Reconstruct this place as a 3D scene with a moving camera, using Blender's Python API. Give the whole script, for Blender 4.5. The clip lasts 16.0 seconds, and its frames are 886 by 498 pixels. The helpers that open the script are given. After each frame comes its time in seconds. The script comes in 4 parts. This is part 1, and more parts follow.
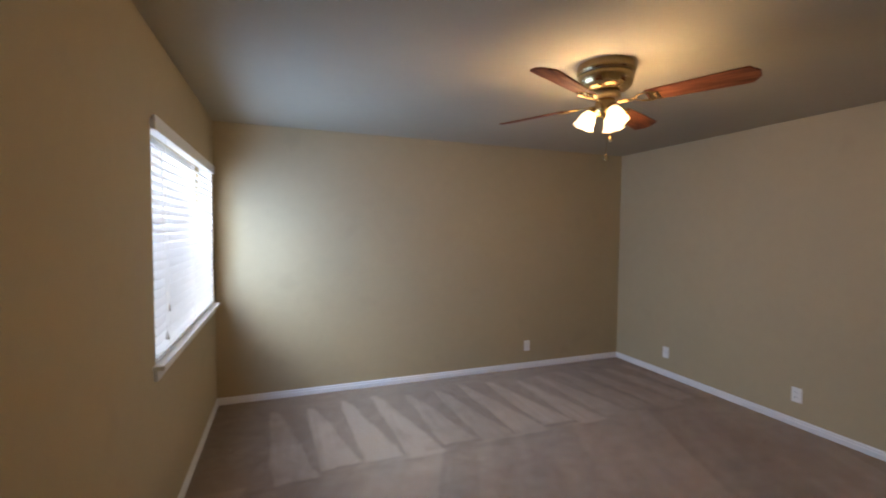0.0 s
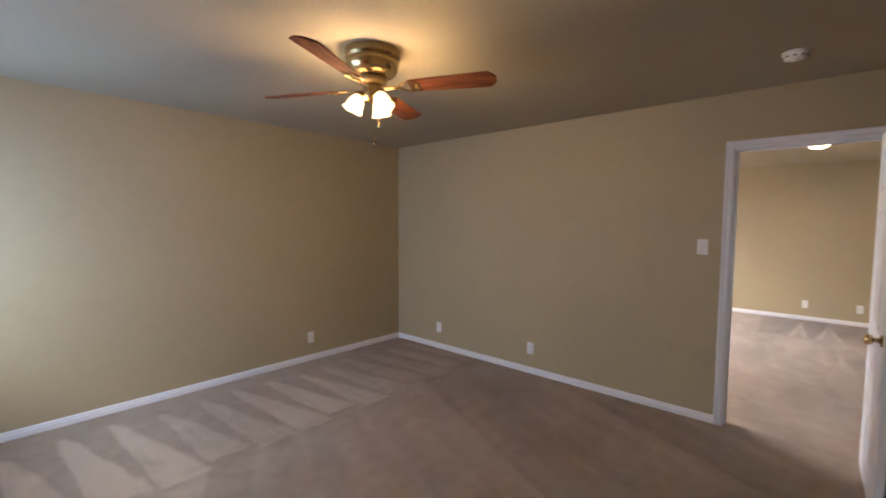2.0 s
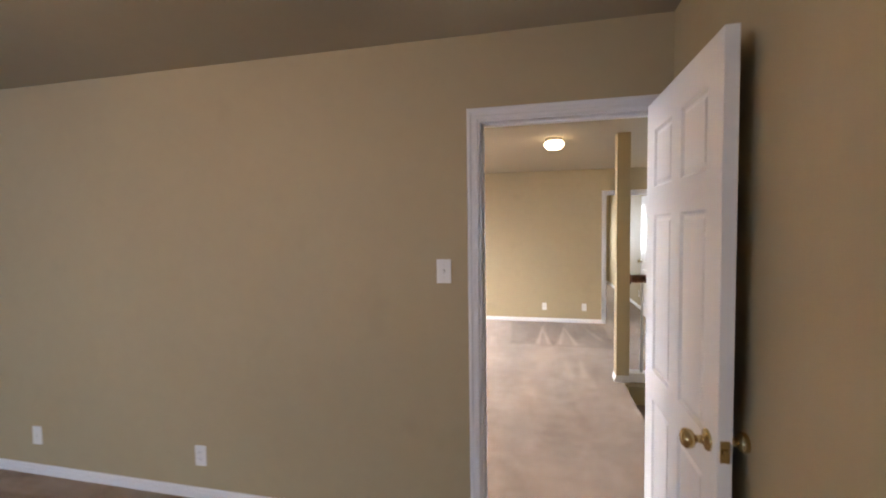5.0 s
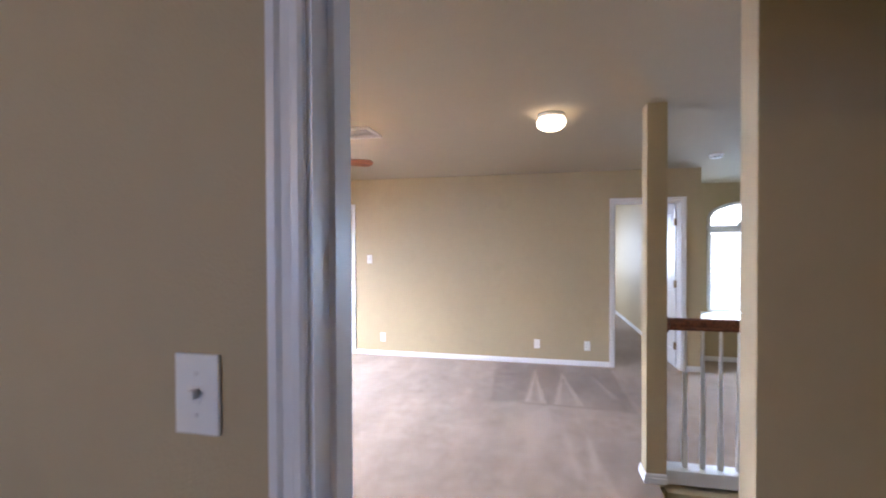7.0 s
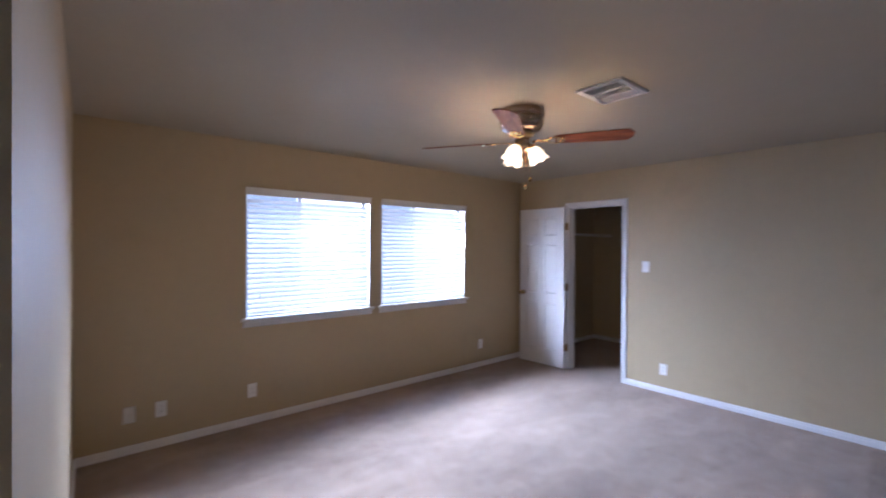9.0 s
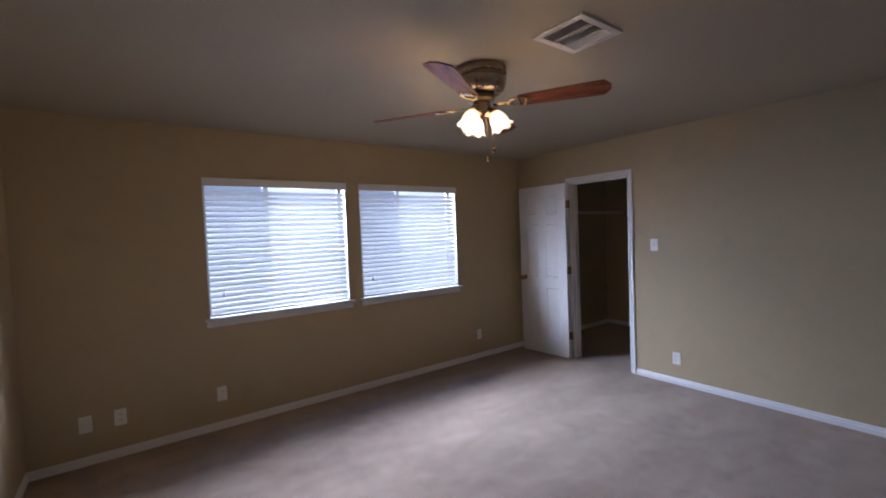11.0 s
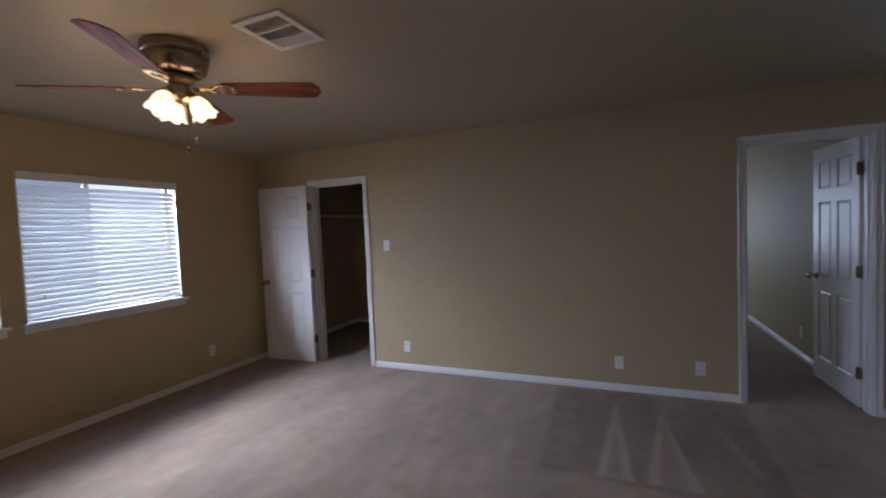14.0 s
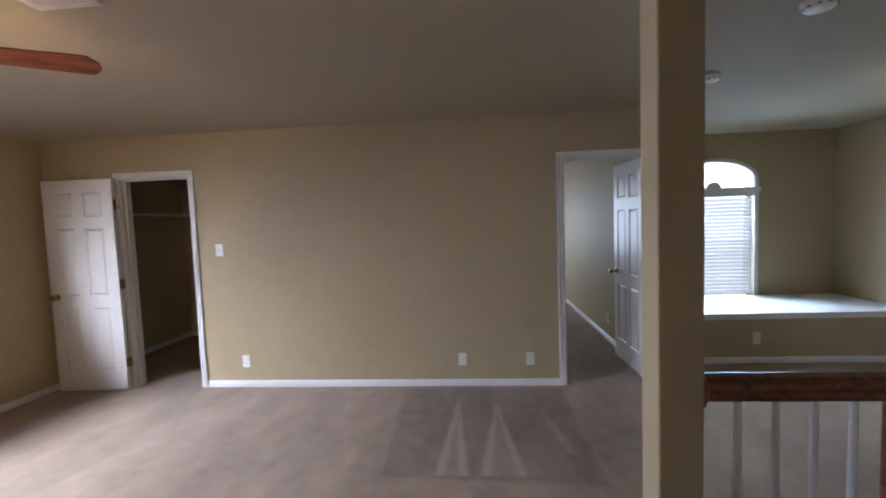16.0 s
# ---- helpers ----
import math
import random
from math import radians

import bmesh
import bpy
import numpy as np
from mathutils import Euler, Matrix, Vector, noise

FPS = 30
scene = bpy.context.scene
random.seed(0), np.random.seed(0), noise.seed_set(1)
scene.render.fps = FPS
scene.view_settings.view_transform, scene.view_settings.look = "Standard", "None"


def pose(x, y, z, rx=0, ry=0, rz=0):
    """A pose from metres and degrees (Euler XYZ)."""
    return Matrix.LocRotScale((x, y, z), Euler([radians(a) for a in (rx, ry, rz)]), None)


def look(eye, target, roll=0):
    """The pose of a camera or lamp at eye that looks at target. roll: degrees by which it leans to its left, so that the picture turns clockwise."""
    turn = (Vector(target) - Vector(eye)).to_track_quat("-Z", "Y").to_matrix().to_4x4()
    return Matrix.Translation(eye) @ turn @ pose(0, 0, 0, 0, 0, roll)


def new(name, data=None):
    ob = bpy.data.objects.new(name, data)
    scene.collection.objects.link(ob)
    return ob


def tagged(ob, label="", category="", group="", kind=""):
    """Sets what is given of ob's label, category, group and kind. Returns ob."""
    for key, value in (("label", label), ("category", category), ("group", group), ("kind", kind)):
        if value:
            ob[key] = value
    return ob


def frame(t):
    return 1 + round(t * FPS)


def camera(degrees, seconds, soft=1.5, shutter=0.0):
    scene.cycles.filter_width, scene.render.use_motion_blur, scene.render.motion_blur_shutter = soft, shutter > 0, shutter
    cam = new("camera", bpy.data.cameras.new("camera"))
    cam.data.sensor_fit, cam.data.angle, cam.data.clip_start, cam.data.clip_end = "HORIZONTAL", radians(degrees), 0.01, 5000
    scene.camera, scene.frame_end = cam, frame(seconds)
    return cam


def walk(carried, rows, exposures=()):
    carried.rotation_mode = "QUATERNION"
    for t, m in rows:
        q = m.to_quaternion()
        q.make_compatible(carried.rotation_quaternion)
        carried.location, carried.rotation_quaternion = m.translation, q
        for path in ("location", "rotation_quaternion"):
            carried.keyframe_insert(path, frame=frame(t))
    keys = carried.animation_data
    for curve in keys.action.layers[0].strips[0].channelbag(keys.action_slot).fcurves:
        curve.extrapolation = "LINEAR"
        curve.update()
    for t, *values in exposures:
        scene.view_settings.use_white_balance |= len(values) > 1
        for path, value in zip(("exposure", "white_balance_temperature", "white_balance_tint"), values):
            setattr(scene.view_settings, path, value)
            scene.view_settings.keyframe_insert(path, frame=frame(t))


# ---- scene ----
cam = camera(92.7, 16.0, 1.9, 0.4)
PATH = [
    (0, (0.804, -0.003, 1.532), (1.504, 1.868, 1.439), 0.5),
    (0.5, (0.823, -0.015, 1.518), (1.759, 1.749, 1.415), 0.5),
    (1, (0.888, -0.031, 1.514), (2.019, 1.616, 1.421), 0.6),
    (1.5, (0.901, -0.026, 1.488), (2.218, 1.476, 1.391), 0.1),
    (2, (0.925, -0.004, 1.495), (2.414, 1.325, 1.366), 0.4),
    (2.5, (1.012, 0.014, 1.498), (2.607, 1.211, 1.347), -1.1),
    (3, (1.226, 0.058, 1.497), (2.9, 1.132, 1.287), -2.2),
    (3.5, (1.461, 0.116, 1.52), (3.271, 0.954, 1.376), 0.4),
    (4, (1.805, 0.202, 1.525), (3.676, 0.886, 1.352), 0.1),
    (4.5, (2.173, 0.22, 1.516), (4.114, 0.687, 1.395), -1.2),
    (4.7, (2.341, 0.213, 1.519), (4.285, 0.672, 1.415), -1.0),
    (6.8, (3.935, 0.176, 1.539), (5.907, 0.502, 1.485), 0.2),
    (7, (4.06, 0.181, 1.534), (6.017, 0.595, 1.508), -0.2),
    (7.2, (4.187, 0.191, 1.546), (6.137, 0.636, 1.498), 0.6),
    (7.5, (4.342, 0.173, 1.536), (6.255, 0.747, 1.44), -1.2),
    (8, (4.574, 0.23, 1.543), (6.354, 1.134, 1.423), 1.5),
    (8.5, (4.758, 0.282, 1.529), (6.378, 1.453, 1.599), 1.3),
    (9, (4.945, 0.299, 1.527), (6.233, 1.829, 1.516), 0.3),
    (9.2, (5.005, 0.312, 1.503), (6.19, 1.924, 1.468), 0.7),
    (11.3, (5.521, 0.306, 1.518), (6.731, 1.896, 1.427), -3.1),
    (11.5, (5.506, 0.323, 1.519), (6.787, 1.857, 1.437), -2.7),
    (12, (5.526, 0.294, 1.519), (6.931, 1.715, 1.448), -2.1),
    (12.5, (5.565, 0.248, 1.514), (7.102, 1.525, 1.434), -2.3),
    (13, (5.594, 0.213, 1.509), (7.253, 1.325, 1.402), -2.4),
    (13.5, (5.64, 0.138, 1.502), (7.402, 1.08, 1.399), -2.6),
    (14, (5.659, 0.103, 1.475), (7.502, 0.873, 1.379), -2.4),
    (14.5, (5.671, 0.071, 1.465), (7.576, 0.672, 1.373), -2.6),
    (15, (5.693, 0.037, 1.487), (7.634, 0.511, 1.389), -2.4),
    (15.5, (5.73, 0.007, 1.488), (7.701, 0.327, 1.381), -2.5),
    (16, (5.774, -0.043, 1.514), (7.764, 0.12, 1.384), -2.1),
]
EXPOSURES = [(0, -1.0, 6800, 16), (1.0, -1.05, 6950, 17), (2.0, -0.85, 7100, 17), (3, -0.65, 7150, 16), (4.7, -0.5, 7100, 15),
             (6.8, -0.75, 5900, 18), (7.5, -0.9, 5550, 19), (8.0, -1.3, 5250, 20), (8.5, -1.65, 5050, 20), (9.0, -2.0, 4950, 20),
             (9.2, -2.05, 5000, 20), (11.3, -2.9, 5250, 18), (12.5, -3.05, 5300, 18), (13.5, -3.05, 5400, 17), (14.0, -2.95, 5550, 16),
             (14.5, -2.85, 5600, 16), (15.0, -2.55, 5700, 16), (15.5, -2.2, 5800, 15), (16.0, -2.0, 5850, 15)]
walk(cam, [(t, look(a, b, r)) for t, a, b, r in PATH], EXPOSURES)

# ---- world and light ----
world = bpy.data.worlds.new("world")
scene.world = world
world.use_nodes = True
wn, wl = world.node_tree.nodes, world.node_tree.links
sky = wn.new("ShaderNodeTexSky")
sky.sky_type, sky.sun_disc = "NISHITA", False
sky.sun_elevation, sky.sun_rotation = radians(58), radians(150)
wl.new(sky.outputs[0], wn["Background"].inputs[0])
wn["Background"].inputs[1].default_value = 0.12
sun = new("sun", bpy.data.lights.new("sun", "SUN"))
sun.data.energy, sun.data.angle, sun.data.color = 1.2, radians(10), (1.0, 0.96, 0.9)
sun.matrix_world = look((0, 0, 20), (-4, 8, 0))

SHADE_GLOW = 8.0
SHADE_GLOW_LOFT = 16.0
BULB_W = 19.0
BULB_W_LOFT = 26.0
DOME_GLOW = 14.0
WINDOW_W = 1.0
XB = 0.245                # window wall of the bedroom
HAZE = 8.0


def window_lamp(name, at, target, w, h, watts, spread=130, color=(0.50, 0.71, 1.0)):
    """Skylight standing in the opening of a window, thrown downwards by the slats."""
    data = bpy.data.lights.new(name, "AREA")
    data.shape, data.size, data.size_y = "RECTANGLE", w, h
    data.energy, data.color, data.spread = watts * WINDOW_W, color, radians(spread)
    ob = new(name, data)
    ob.matrix_world = look(at, target)
    return ob


window_lamp("skylight", (XB + 0.06, 3.08, 1.45), (XB + 1.06, 3.08, 1.42), 1.60, 1.0, 60, 165, (0.27, 0.52, 1.0))
window_lamp("skylight", (6.585, 3.95, 1.45), (6.585, 2.95, 1.02), 1.15, 0.6, 32, 130, (0.20, 0.49, 1.0))
window_lamp("skylight", (7.92, 3.95, 1.45), (7.92, 2.95, 1.02), 1.15, 0.6, 32, 130, (0.20, 0.49, 1.0))
window_lamp("skylight", (10.93, -2.86, 1.2), (9.93, -2.86, 1.1), 0.86, 1.1, 75, 150, (0.54, 0.77, 1.0))
window_lamp("skylight", (14.54, -0.2, 1.4), (13.5, -0.2, 1.2), 1.3, 1.1, 150, 160, (0.76, 0.88, 1.0))
# open sky just outside, on the backs of the slats
window_lamp("outer_sky", (XB - 0.55, 3.08, 1.95), (XB, 3.08, 1.45), 1.9, 1.1, 240, 170, (0.62, 0.80, 1.0))
window_lamp("outer_sky", (7.25, 4.74, 1.88), (7.25, 4.125, 1.45), 2.8, 1.1, 2800, 170, (0.90, 0.94, 1.0))
window_lamp("outer_sky", (11.65, -2.86, 1.85), (11.1, -2.86, 1.3), 1.2, 1.6, 1000, 170, (0.74, 0.88, 1.0))

# ---- materials ----


def material(name, base, rough=0.6, metal=0.0, noise_scale=0.0, vary=0.0, bump=0.0, bump_scale=200.0, spec=0.5, stain=0.0):
    m = bpy.data.materials.new(name)
    m.use_nodes = True
    n, l = m.node_tree.nodes, m.node_tree.links
    b = n["Principled BSDF"]
    b.inputs["Base Color"].default_value = (*base, 1)
    b.inputs["Roughness"].default_value = rough
    b.inputs["Metallic"].default_value = metal
    b.inputs["Specular IOR Level"].default_value = spec
    co = n.new("ShaderNodeTexCoord")
    if vary:
        t = n.new("ShaderNodeTexNoise")
        t.inputs["Scale"].default_value, t.inputs["Detail"].default_value = noise_scale, 5
        l.new(co.outputs["Object"], t.inputs["Vector"])
        t2 = n.new("ShaderNodeTexNoise")
        t2.inputs["Scale"].default_value, t2.inputs["Detail"].default_value = noise_scale * 14, 3
        l.new(co.outputs["Object"], t2.inputs["Vector"])
        add = n.new("ShaderNodeMath")
        add.operation = "MULTIPLY_ADD"
        l.new(t2.outputs[0], add.inputs[0])
        add.inputs[1].default_value = 0.35
        l.new(t.outputs[0], add.inputs[2])
        r = n.new("ShaderNodeMapRange")
        r.inputs[1].default_value, r.inputs[2].default_value = 0.4, 0.95
        r.inputs[3].default_value, r.inputs[4].default_value = 1 - vary, 1 + vary * 0.6
        l.new(add.outputs[0], r.inputs[0])
        mix = n.new("ShaderNodeVectorMath")
        mix.operation = "SCALE"
        mix.inputs[0].default_value = base
        if stain:
            sp = n.new("ShaderNodeTexNoise")
            sp.inputs["Scale"].default_value, sp.inputs["Detail"].default_value = 2.6, 3
            l.new(co.outputs["Object"], sp.inputs["Vector"])
            sr = n.new("ShaderNodeMapRange")
            sr.inputs[1].default_value, sr.inputs[2].default_value = 0.64, 0.76
            sr.inputs[3].default_value, sr.inputs[4].default_value = 1.0, 1 - stain
            l.new(sp.outputs[0], sr.inputs[0])
            mm = n.new("ShaderNodeMath")
            mm.operation = "MULTIPLY"
            l.new(r.outputs[0], mm.inputs[0])
            l.new(sr.outputs[0], mm.inputs[1])
            l.new(mm.outputs[0], mix.inputs["Scale"])
        else:
            l.new(r.outputs[0], mix.inputs["Scale"])
        l.new(mix.outputs[0], b.inputs["Base Color"])
        rr = n.new("ShaderNodeMapRange")
        rr.inputs[3].default_value, rr.inputs[4].default_value = max(0.02, rough - 0.08), min(1, rough + 0.08)
        l.new(t.outputs[0], rr.inputs[0])
        l.new(rr.outputs[0], b.inputs["Roughness"])
    if bump:
        t = n.new("ShaderNodeTexNoise")
        t.inputs["Scale"].default_value, t.inputs["Detail"].default_value = bump_scale, 2
        l.new(co.outputs["Object"], t.inputs["Vector"])
        bp = n.new("ShaderNodeBump")
        bp.inputs["Strength"].default_value, bp.inputs["Distance"].default_value = bump, 0.004
        l.new(t.outputs[0], bp.inputs["Height"])
        l.new(bp.outputs[0], b.inputs["Normal"])
    return m


def glow(name, color, strength):
    m = material(name, (0.9, 0.88, 0.84), 0.3)
    b = m.node_tree.nodes["Principled BSDF"]
    b.inputs["Emission Color"].default_value = (*color, 1)
    b.inputs["Emission Strength"].default_value = strength
    return m


def wood(name, dark, light, rough=0.3, scale=9.0):
    m = bpy.data.materials.new(name)
    m.use_nodes = True
    n, l = m.node_tree.nodes, m.node_tree.links
    b = n["Principled BSDF"]
    co, mp = n.new("ShaderNodeTexCoord"), n.new("ShaderNodeMapping")
    mp.inputs["Scale"].default_value = (1.2, scale, scale)
    l.new(co.outputs["Object"], mp.inputs[0])
    t = n.new("ShaderNodeTexNoise")
    t.inputs["Scale"].default_value, t.inputs["Detail"].default_value, t.inputs["Distortion"].default_value = 4, 8, 0.8
    l.new(mp.outputs[0], t.inputs["Vector"])
    r = n.new("ShaderNodeValToRGB")
    r.color_ramp.elements[0].position, r.color_ramp.elements[0].color = 0.35, (*dark, 1)
    r.color_ramp.elements[1].position, r.color_ramp.elements[1].color = 0.68, (*light, 1)
    l.new(t.outputs[0], r.inputs[0])
    l.new(r.outputs[0], b.inputs["Base Color"])
    b.inputs["Roughness"].default_value = rough
    b.inputs["Coat Weight"].default_value = 0.3
    bp = n.new("ShaderNodeBump")
    bp.inputs["Strength"].default_value, bp.inputs["Distance"].default_value = 0.15, 0.001
    l.new(t.outputs[0], bp.inputs["Height"])
    l.new(bp.outputs[0], b.inputs["Normal"])
    return m


def carpet_material():
    m = bpy.data.materials.new("carpet")
    m.use_nodes = True
    n, l = m.node_tree.nodes, m.node_tree.links
    b = n["Principled BSDF"]
    co = n.new("ShaderNodeTexCoord")
    at = n.new("ShaderNodeAttribute")
    at.attribute_name = "nap"
    big, mid, fine = (n.new("ShaderNodeTexNoise") for _ in range(3))
    for t, s, d in ((big, 1.1, 4), (mid, 9, 5), (fine, 260, 2)):
        t.inputs["Scale"].default_value, t.inputs["Detail"].default_value = s, d
        l.new(co.outputs["Object"], t.inputs["Vector"])

    def madd(a, k, c):
        x = n.new("ShaderNodeMath")
        x.operation = "MULTIPLY_ADD"
        l.new(a, x.inputs[0])
        x.inputs[1].default_value = k
        if isinstance(c, float):
            x.inputs[2].default_value = c
        else:
            l.new(c, x.inputs[2])
        return x.outputs[0]

    v = madd(at.outputs["Fac"], 0.50, -0.07)
    mp = n.new("ShaderNodeMapping")
    mp.inputs["Rotation"].default_value, mp.inputs["Scale"].default_value = (0, 0, 0.5), (1.0, 2.6, 1)
    l.new(co.outputs["Object"], mp.inputs[0])
    streak = n.new("ShaderNodeTexNoise")
    streak.inputs["Scale"].default_value, streak.inputs["Detail"].default_value, streak.inputs["Distortion"].default_value = 1.8, 5, 1.6
    l.new(mp.outputs[0], streak.inputs["Vector"])
    v = madd(streak.outputs[0], 0.20, v)
    v = madd(big.outputs[0], 0.46, v)
    v = madd(mid.outputs[0], 0.32, v)
    v = madd(fine.outputs[0], 0.25, v)
    r = n.new("ShaderNodeValToRGB")
    r.color_ramp.elements[0].position, r.color_ramp.elements[0].color = 0.40, (*CARPET_DARK, 1)
    r.color_ramp.elements[1].position, r.color_ramp.elements[1].color = 1.0, (*CARPET_LIGHT, 1)
    l.new(v, r.inputs[0])
    l.new(r.outputs[0], b.inputs["Base Color"])
    b.inputs["Roughness"].default_value = 0.95
    b.inputs["Specular IOR Level"].default_value = 0.15
    b.inputs["Sheen Weight"].default_value, b.inputs["Sheen Roughness"].default_value = 0.25, 0.5
    bp = n.new("ShaderNodeBump")
    bp.inputs["Strength"].default_value, bp.inputs["Distance"].default_value = 0.8, 0.006
    l.new(fine.outputs[0], bp.inputs["Height"])
    l.new(bp.outputs[0], b.inputs["Normal"])
    return m


CARPET_DARK, CARPET_LIGHT = (0.146, 0.095, 0.058), (0.388, 0.281, 0.197)
PAINT = material("tan_wall_paint", (0.444, 0.358, 0.218), 0.62, noise_scale=0.9, vary=0.06, bump=0.2, bump_scale=170, spec=0.3, stain=0.06)
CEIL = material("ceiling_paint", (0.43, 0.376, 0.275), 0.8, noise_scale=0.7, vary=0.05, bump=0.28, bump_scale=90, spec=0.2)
TRIM = material("white_trim_paint", (0.78, 0.77, 0.77), 0.36, noise_scale=2.0, vary=0.035, bump=0.05, bump_scale=60)
DOORW = material("white_door_paint", (0.80, 0.79, 0.78), 0.36, noise_scale=1.6, vary=0.03, bump=0.12, bump_scale=45)
PLASTIC = material("white_plastic", (0.80, 0.79, 0.76), 0.35, noise_scale=8, vary=0.03)
SLOT = material("dark_slot", (0.03, 0.03, 0.03), 0.6)
BRASS = material("polished_brass", (0.64, 0.49, 0.26), 0.2, 1.0, noise_scale=4, vary=0.05)
NICKEL = material("brushed_bronze", (0.50, 0.38, 0.28), 0.25, 1.0, noise_scale=3, vary=0.04)
HINGE = material("aged_brass_hinge", (0.34, 0.24, 0.13), 0.4, 1.0, noise_scale=20, vary=0.15)
BLADE = wood("cherry_blade_wood", (0.13, 0.035, 0.014), (0.30, 0.10, 0.04), 0.6)
BLADE.node_tree.nodes["Principled BSDF"].inputs["Coat Weight"].default_value = 0.0
BLADE.node_tree.nodes["Principled BSDF"].inputs["Specular IOR Level"].default_value = 0.2
RAILW = wood("stained_rail_wood", (0.10, 0.03, 0.015), (0.26, 0.085, 0.04), 0.28)
CARPET = carpet_material()
SHADE = glow("lit_frosted_glass", (1.0, 0.64, 0.31), SHADE_GLOW)
SHADE_LOFT = glow("lit_frosted_glass_loft", (1.0, 0.64, 0.31), SHADE_GLOW_LOFT)
DOME = glow("lit_dome_glass", (1.0, 0.76, 0.48), DOME_GLOW)
VENTM = material("vent_enamel", (0.74, 0.72, 0.69), 0.4, noise_scale=6, vary=0.05)
VENTD = material("vent_duct_shade", (0.05, 0.045, 0.04), 0.8)
SEAT = material("white_seat_paint", (0.78, 0.78, 0.77), 0.4, noise_scale=2, vary=0.03, bump=0.05, bump_scale=40)
VINYL = material("white_vinyl_frame", (0.8, 0.8, 0.8), 0.4, noise_scale=3, vary=0.03)
WIRE = material("white_coated_wire", (0.75, 0.74, 0.72), 0.4)


def slat_material():
    m = material("white_slat", (0.82, 0.83, 0.84), 0.45, noise_scale=5, vary=0.03)
    n, l = m.node_tree.nodes, m.node_tree.links
    b = n["Principled BSDF"]
    tr, mx = n.new("ShaderNodeBsdfTranslucent"), n.new("ShaderNodeMixShader")
    tr.inputs[0].default_value = (0.90, 0.90, 0.90, 1)
    mx.inputs[0].default_value = 0.65
    l.new(b.outputs[0], mx.inputs[1])
    l.new(tr.outputs[0], mx.inputs[2])
    l.new(mx.outputs[0], n["Material Output"].inputs[0])
    return m


def glass_material(name, tint=(1, 1, 1), clear=0.93):
    m = bpy.data.materials.new(name)
    m.use_nodes = True
    n, l = m.node_tree.nodes, m.node_tree.links
    n.remove(n["Principled BSDF"])
    tr, gl, mx = n.new("ShaderNodeBsdfTransparent"), n.new("ShaderNodeBsdfGlossy"), n.new("ShaderNodeMixShader")
    tr.inputs[0].default_value, gl.inputs["Roughness"].default_value = (*tint, 1), 0.02
    mx.inputs[0].default_value = 1 - clear
    l.new(tr.outputs[0], mx.inputs[1])
    l.new(gl.outputs[0], mx.inputs[2])
    l.new(mx.outputs[0], n["Material Output"].inputs[0])
    return m


SLAT = slat_material()
GLASS = glass_material("window_glass")
SCREEN = glass_material("insect_screen", (0.55, 0.57, 0.6), 0.97)

# ---- mesh helpers ----


def link(name, bm, mat, smooth=False):
    me = bpy.data.meshes.new(name)
    bm.normal_update()
    bm.to_mesh(me)
    bm.free()
    me.materials.append(mat)
    if smooth:
        for p in me.polygons:
            p.use_smooth = True
    return new(name, me)


def part(name, bm, mat, parent, label="", smooth=False):
    ob = link(name, bm, mat, smooth)
    ob.parent = parent
    if label:
        ob["label"] = label
    return ob


def box(bm, x0, y0, z0, x1, y1, z1, bevel=0.0):
    vs = [bm.verts.new((x, y, z)) for x in (x0, x1) for y in (y0, y1) for z in (z0, z1)]
    quads = ((0, 1, 3, 2), (4, 6, 7, 5), (0, 4, 5, 1), (2, 3, 7, 6), (0, 2, 6, 4), (1, 5, 7, 3))
    fs = [bm.faces.new([vs[i] for i in q]) for q in quads]
    if bevel:
        es = list({e for f in fs for e in f.edges})
        bmesh.ops.bevel(bm, geom=es, offset=bevel, segments=2, affect="EDGES", profile=0.6)
    return bm


def boxes(*rows, bevel=0.0):
    bm = bmesh.new()
    for r in rows:
        box(bm, *r, bevel=bevel)
    return bm


def lathe(profile, seg=32, bm=None, m=None):
    """A turned shape from (radius, z) pairs about the z axis."""
    bm = bm or bmesh.new()
    rings = []
    for r, z in profile:
        ring = []
        for i in range(seg):
            a = 2 * math.pi * i / seg
            v = Vector((r * math.cos(a), r * math.sin(a), z))
            ring.append(bm.verts.new(m @ v if m else v))
        rings.append(ring)
    for a, b in zip(rings, rings[1:]):
        for i in range(seg):
            bm.faces.new((a[i], a[(i + 1) % seg], b[(i + 1) % seg], b[i]))
    for ring, flip in ((rings[0], True), (rings[-1], False)):
        bm.faces.new(ring[::-1] if flip else ring)
    bmesh.ops.recalc_face_normals(bm, faces=bm.faces)
    return bm


def tube(points, r, seg=8, bm=None):
    bm = bm or bmesh.new()
    pts = [Vector(p) for p in points]
    rings = []
    for i, p in enumerate(pts):
        d = (pts[min(i + 1, len(pts) - 1)] - pts[max(i - 1, 0)]).normalized()
        q = d.to_track_quat("Z", "Y")
        rings.append([bm.verts.new(p + q @ Vector((r * math.cos(2 * math.pi * k / seg), r * math.sin(2 * math.pi * k / seg), 0))) for k in range(seg)])
    for a, b in zip(rings, rings[1:]):
        for k in range(seg):
            bm.faces.new((a[k], a[(k + 1) % seg], b[(k + 1) % seg], b[k]))
    bm.faces.new(rings[0][::-1])
    bm.faces.new(rings[-1])
    return bm


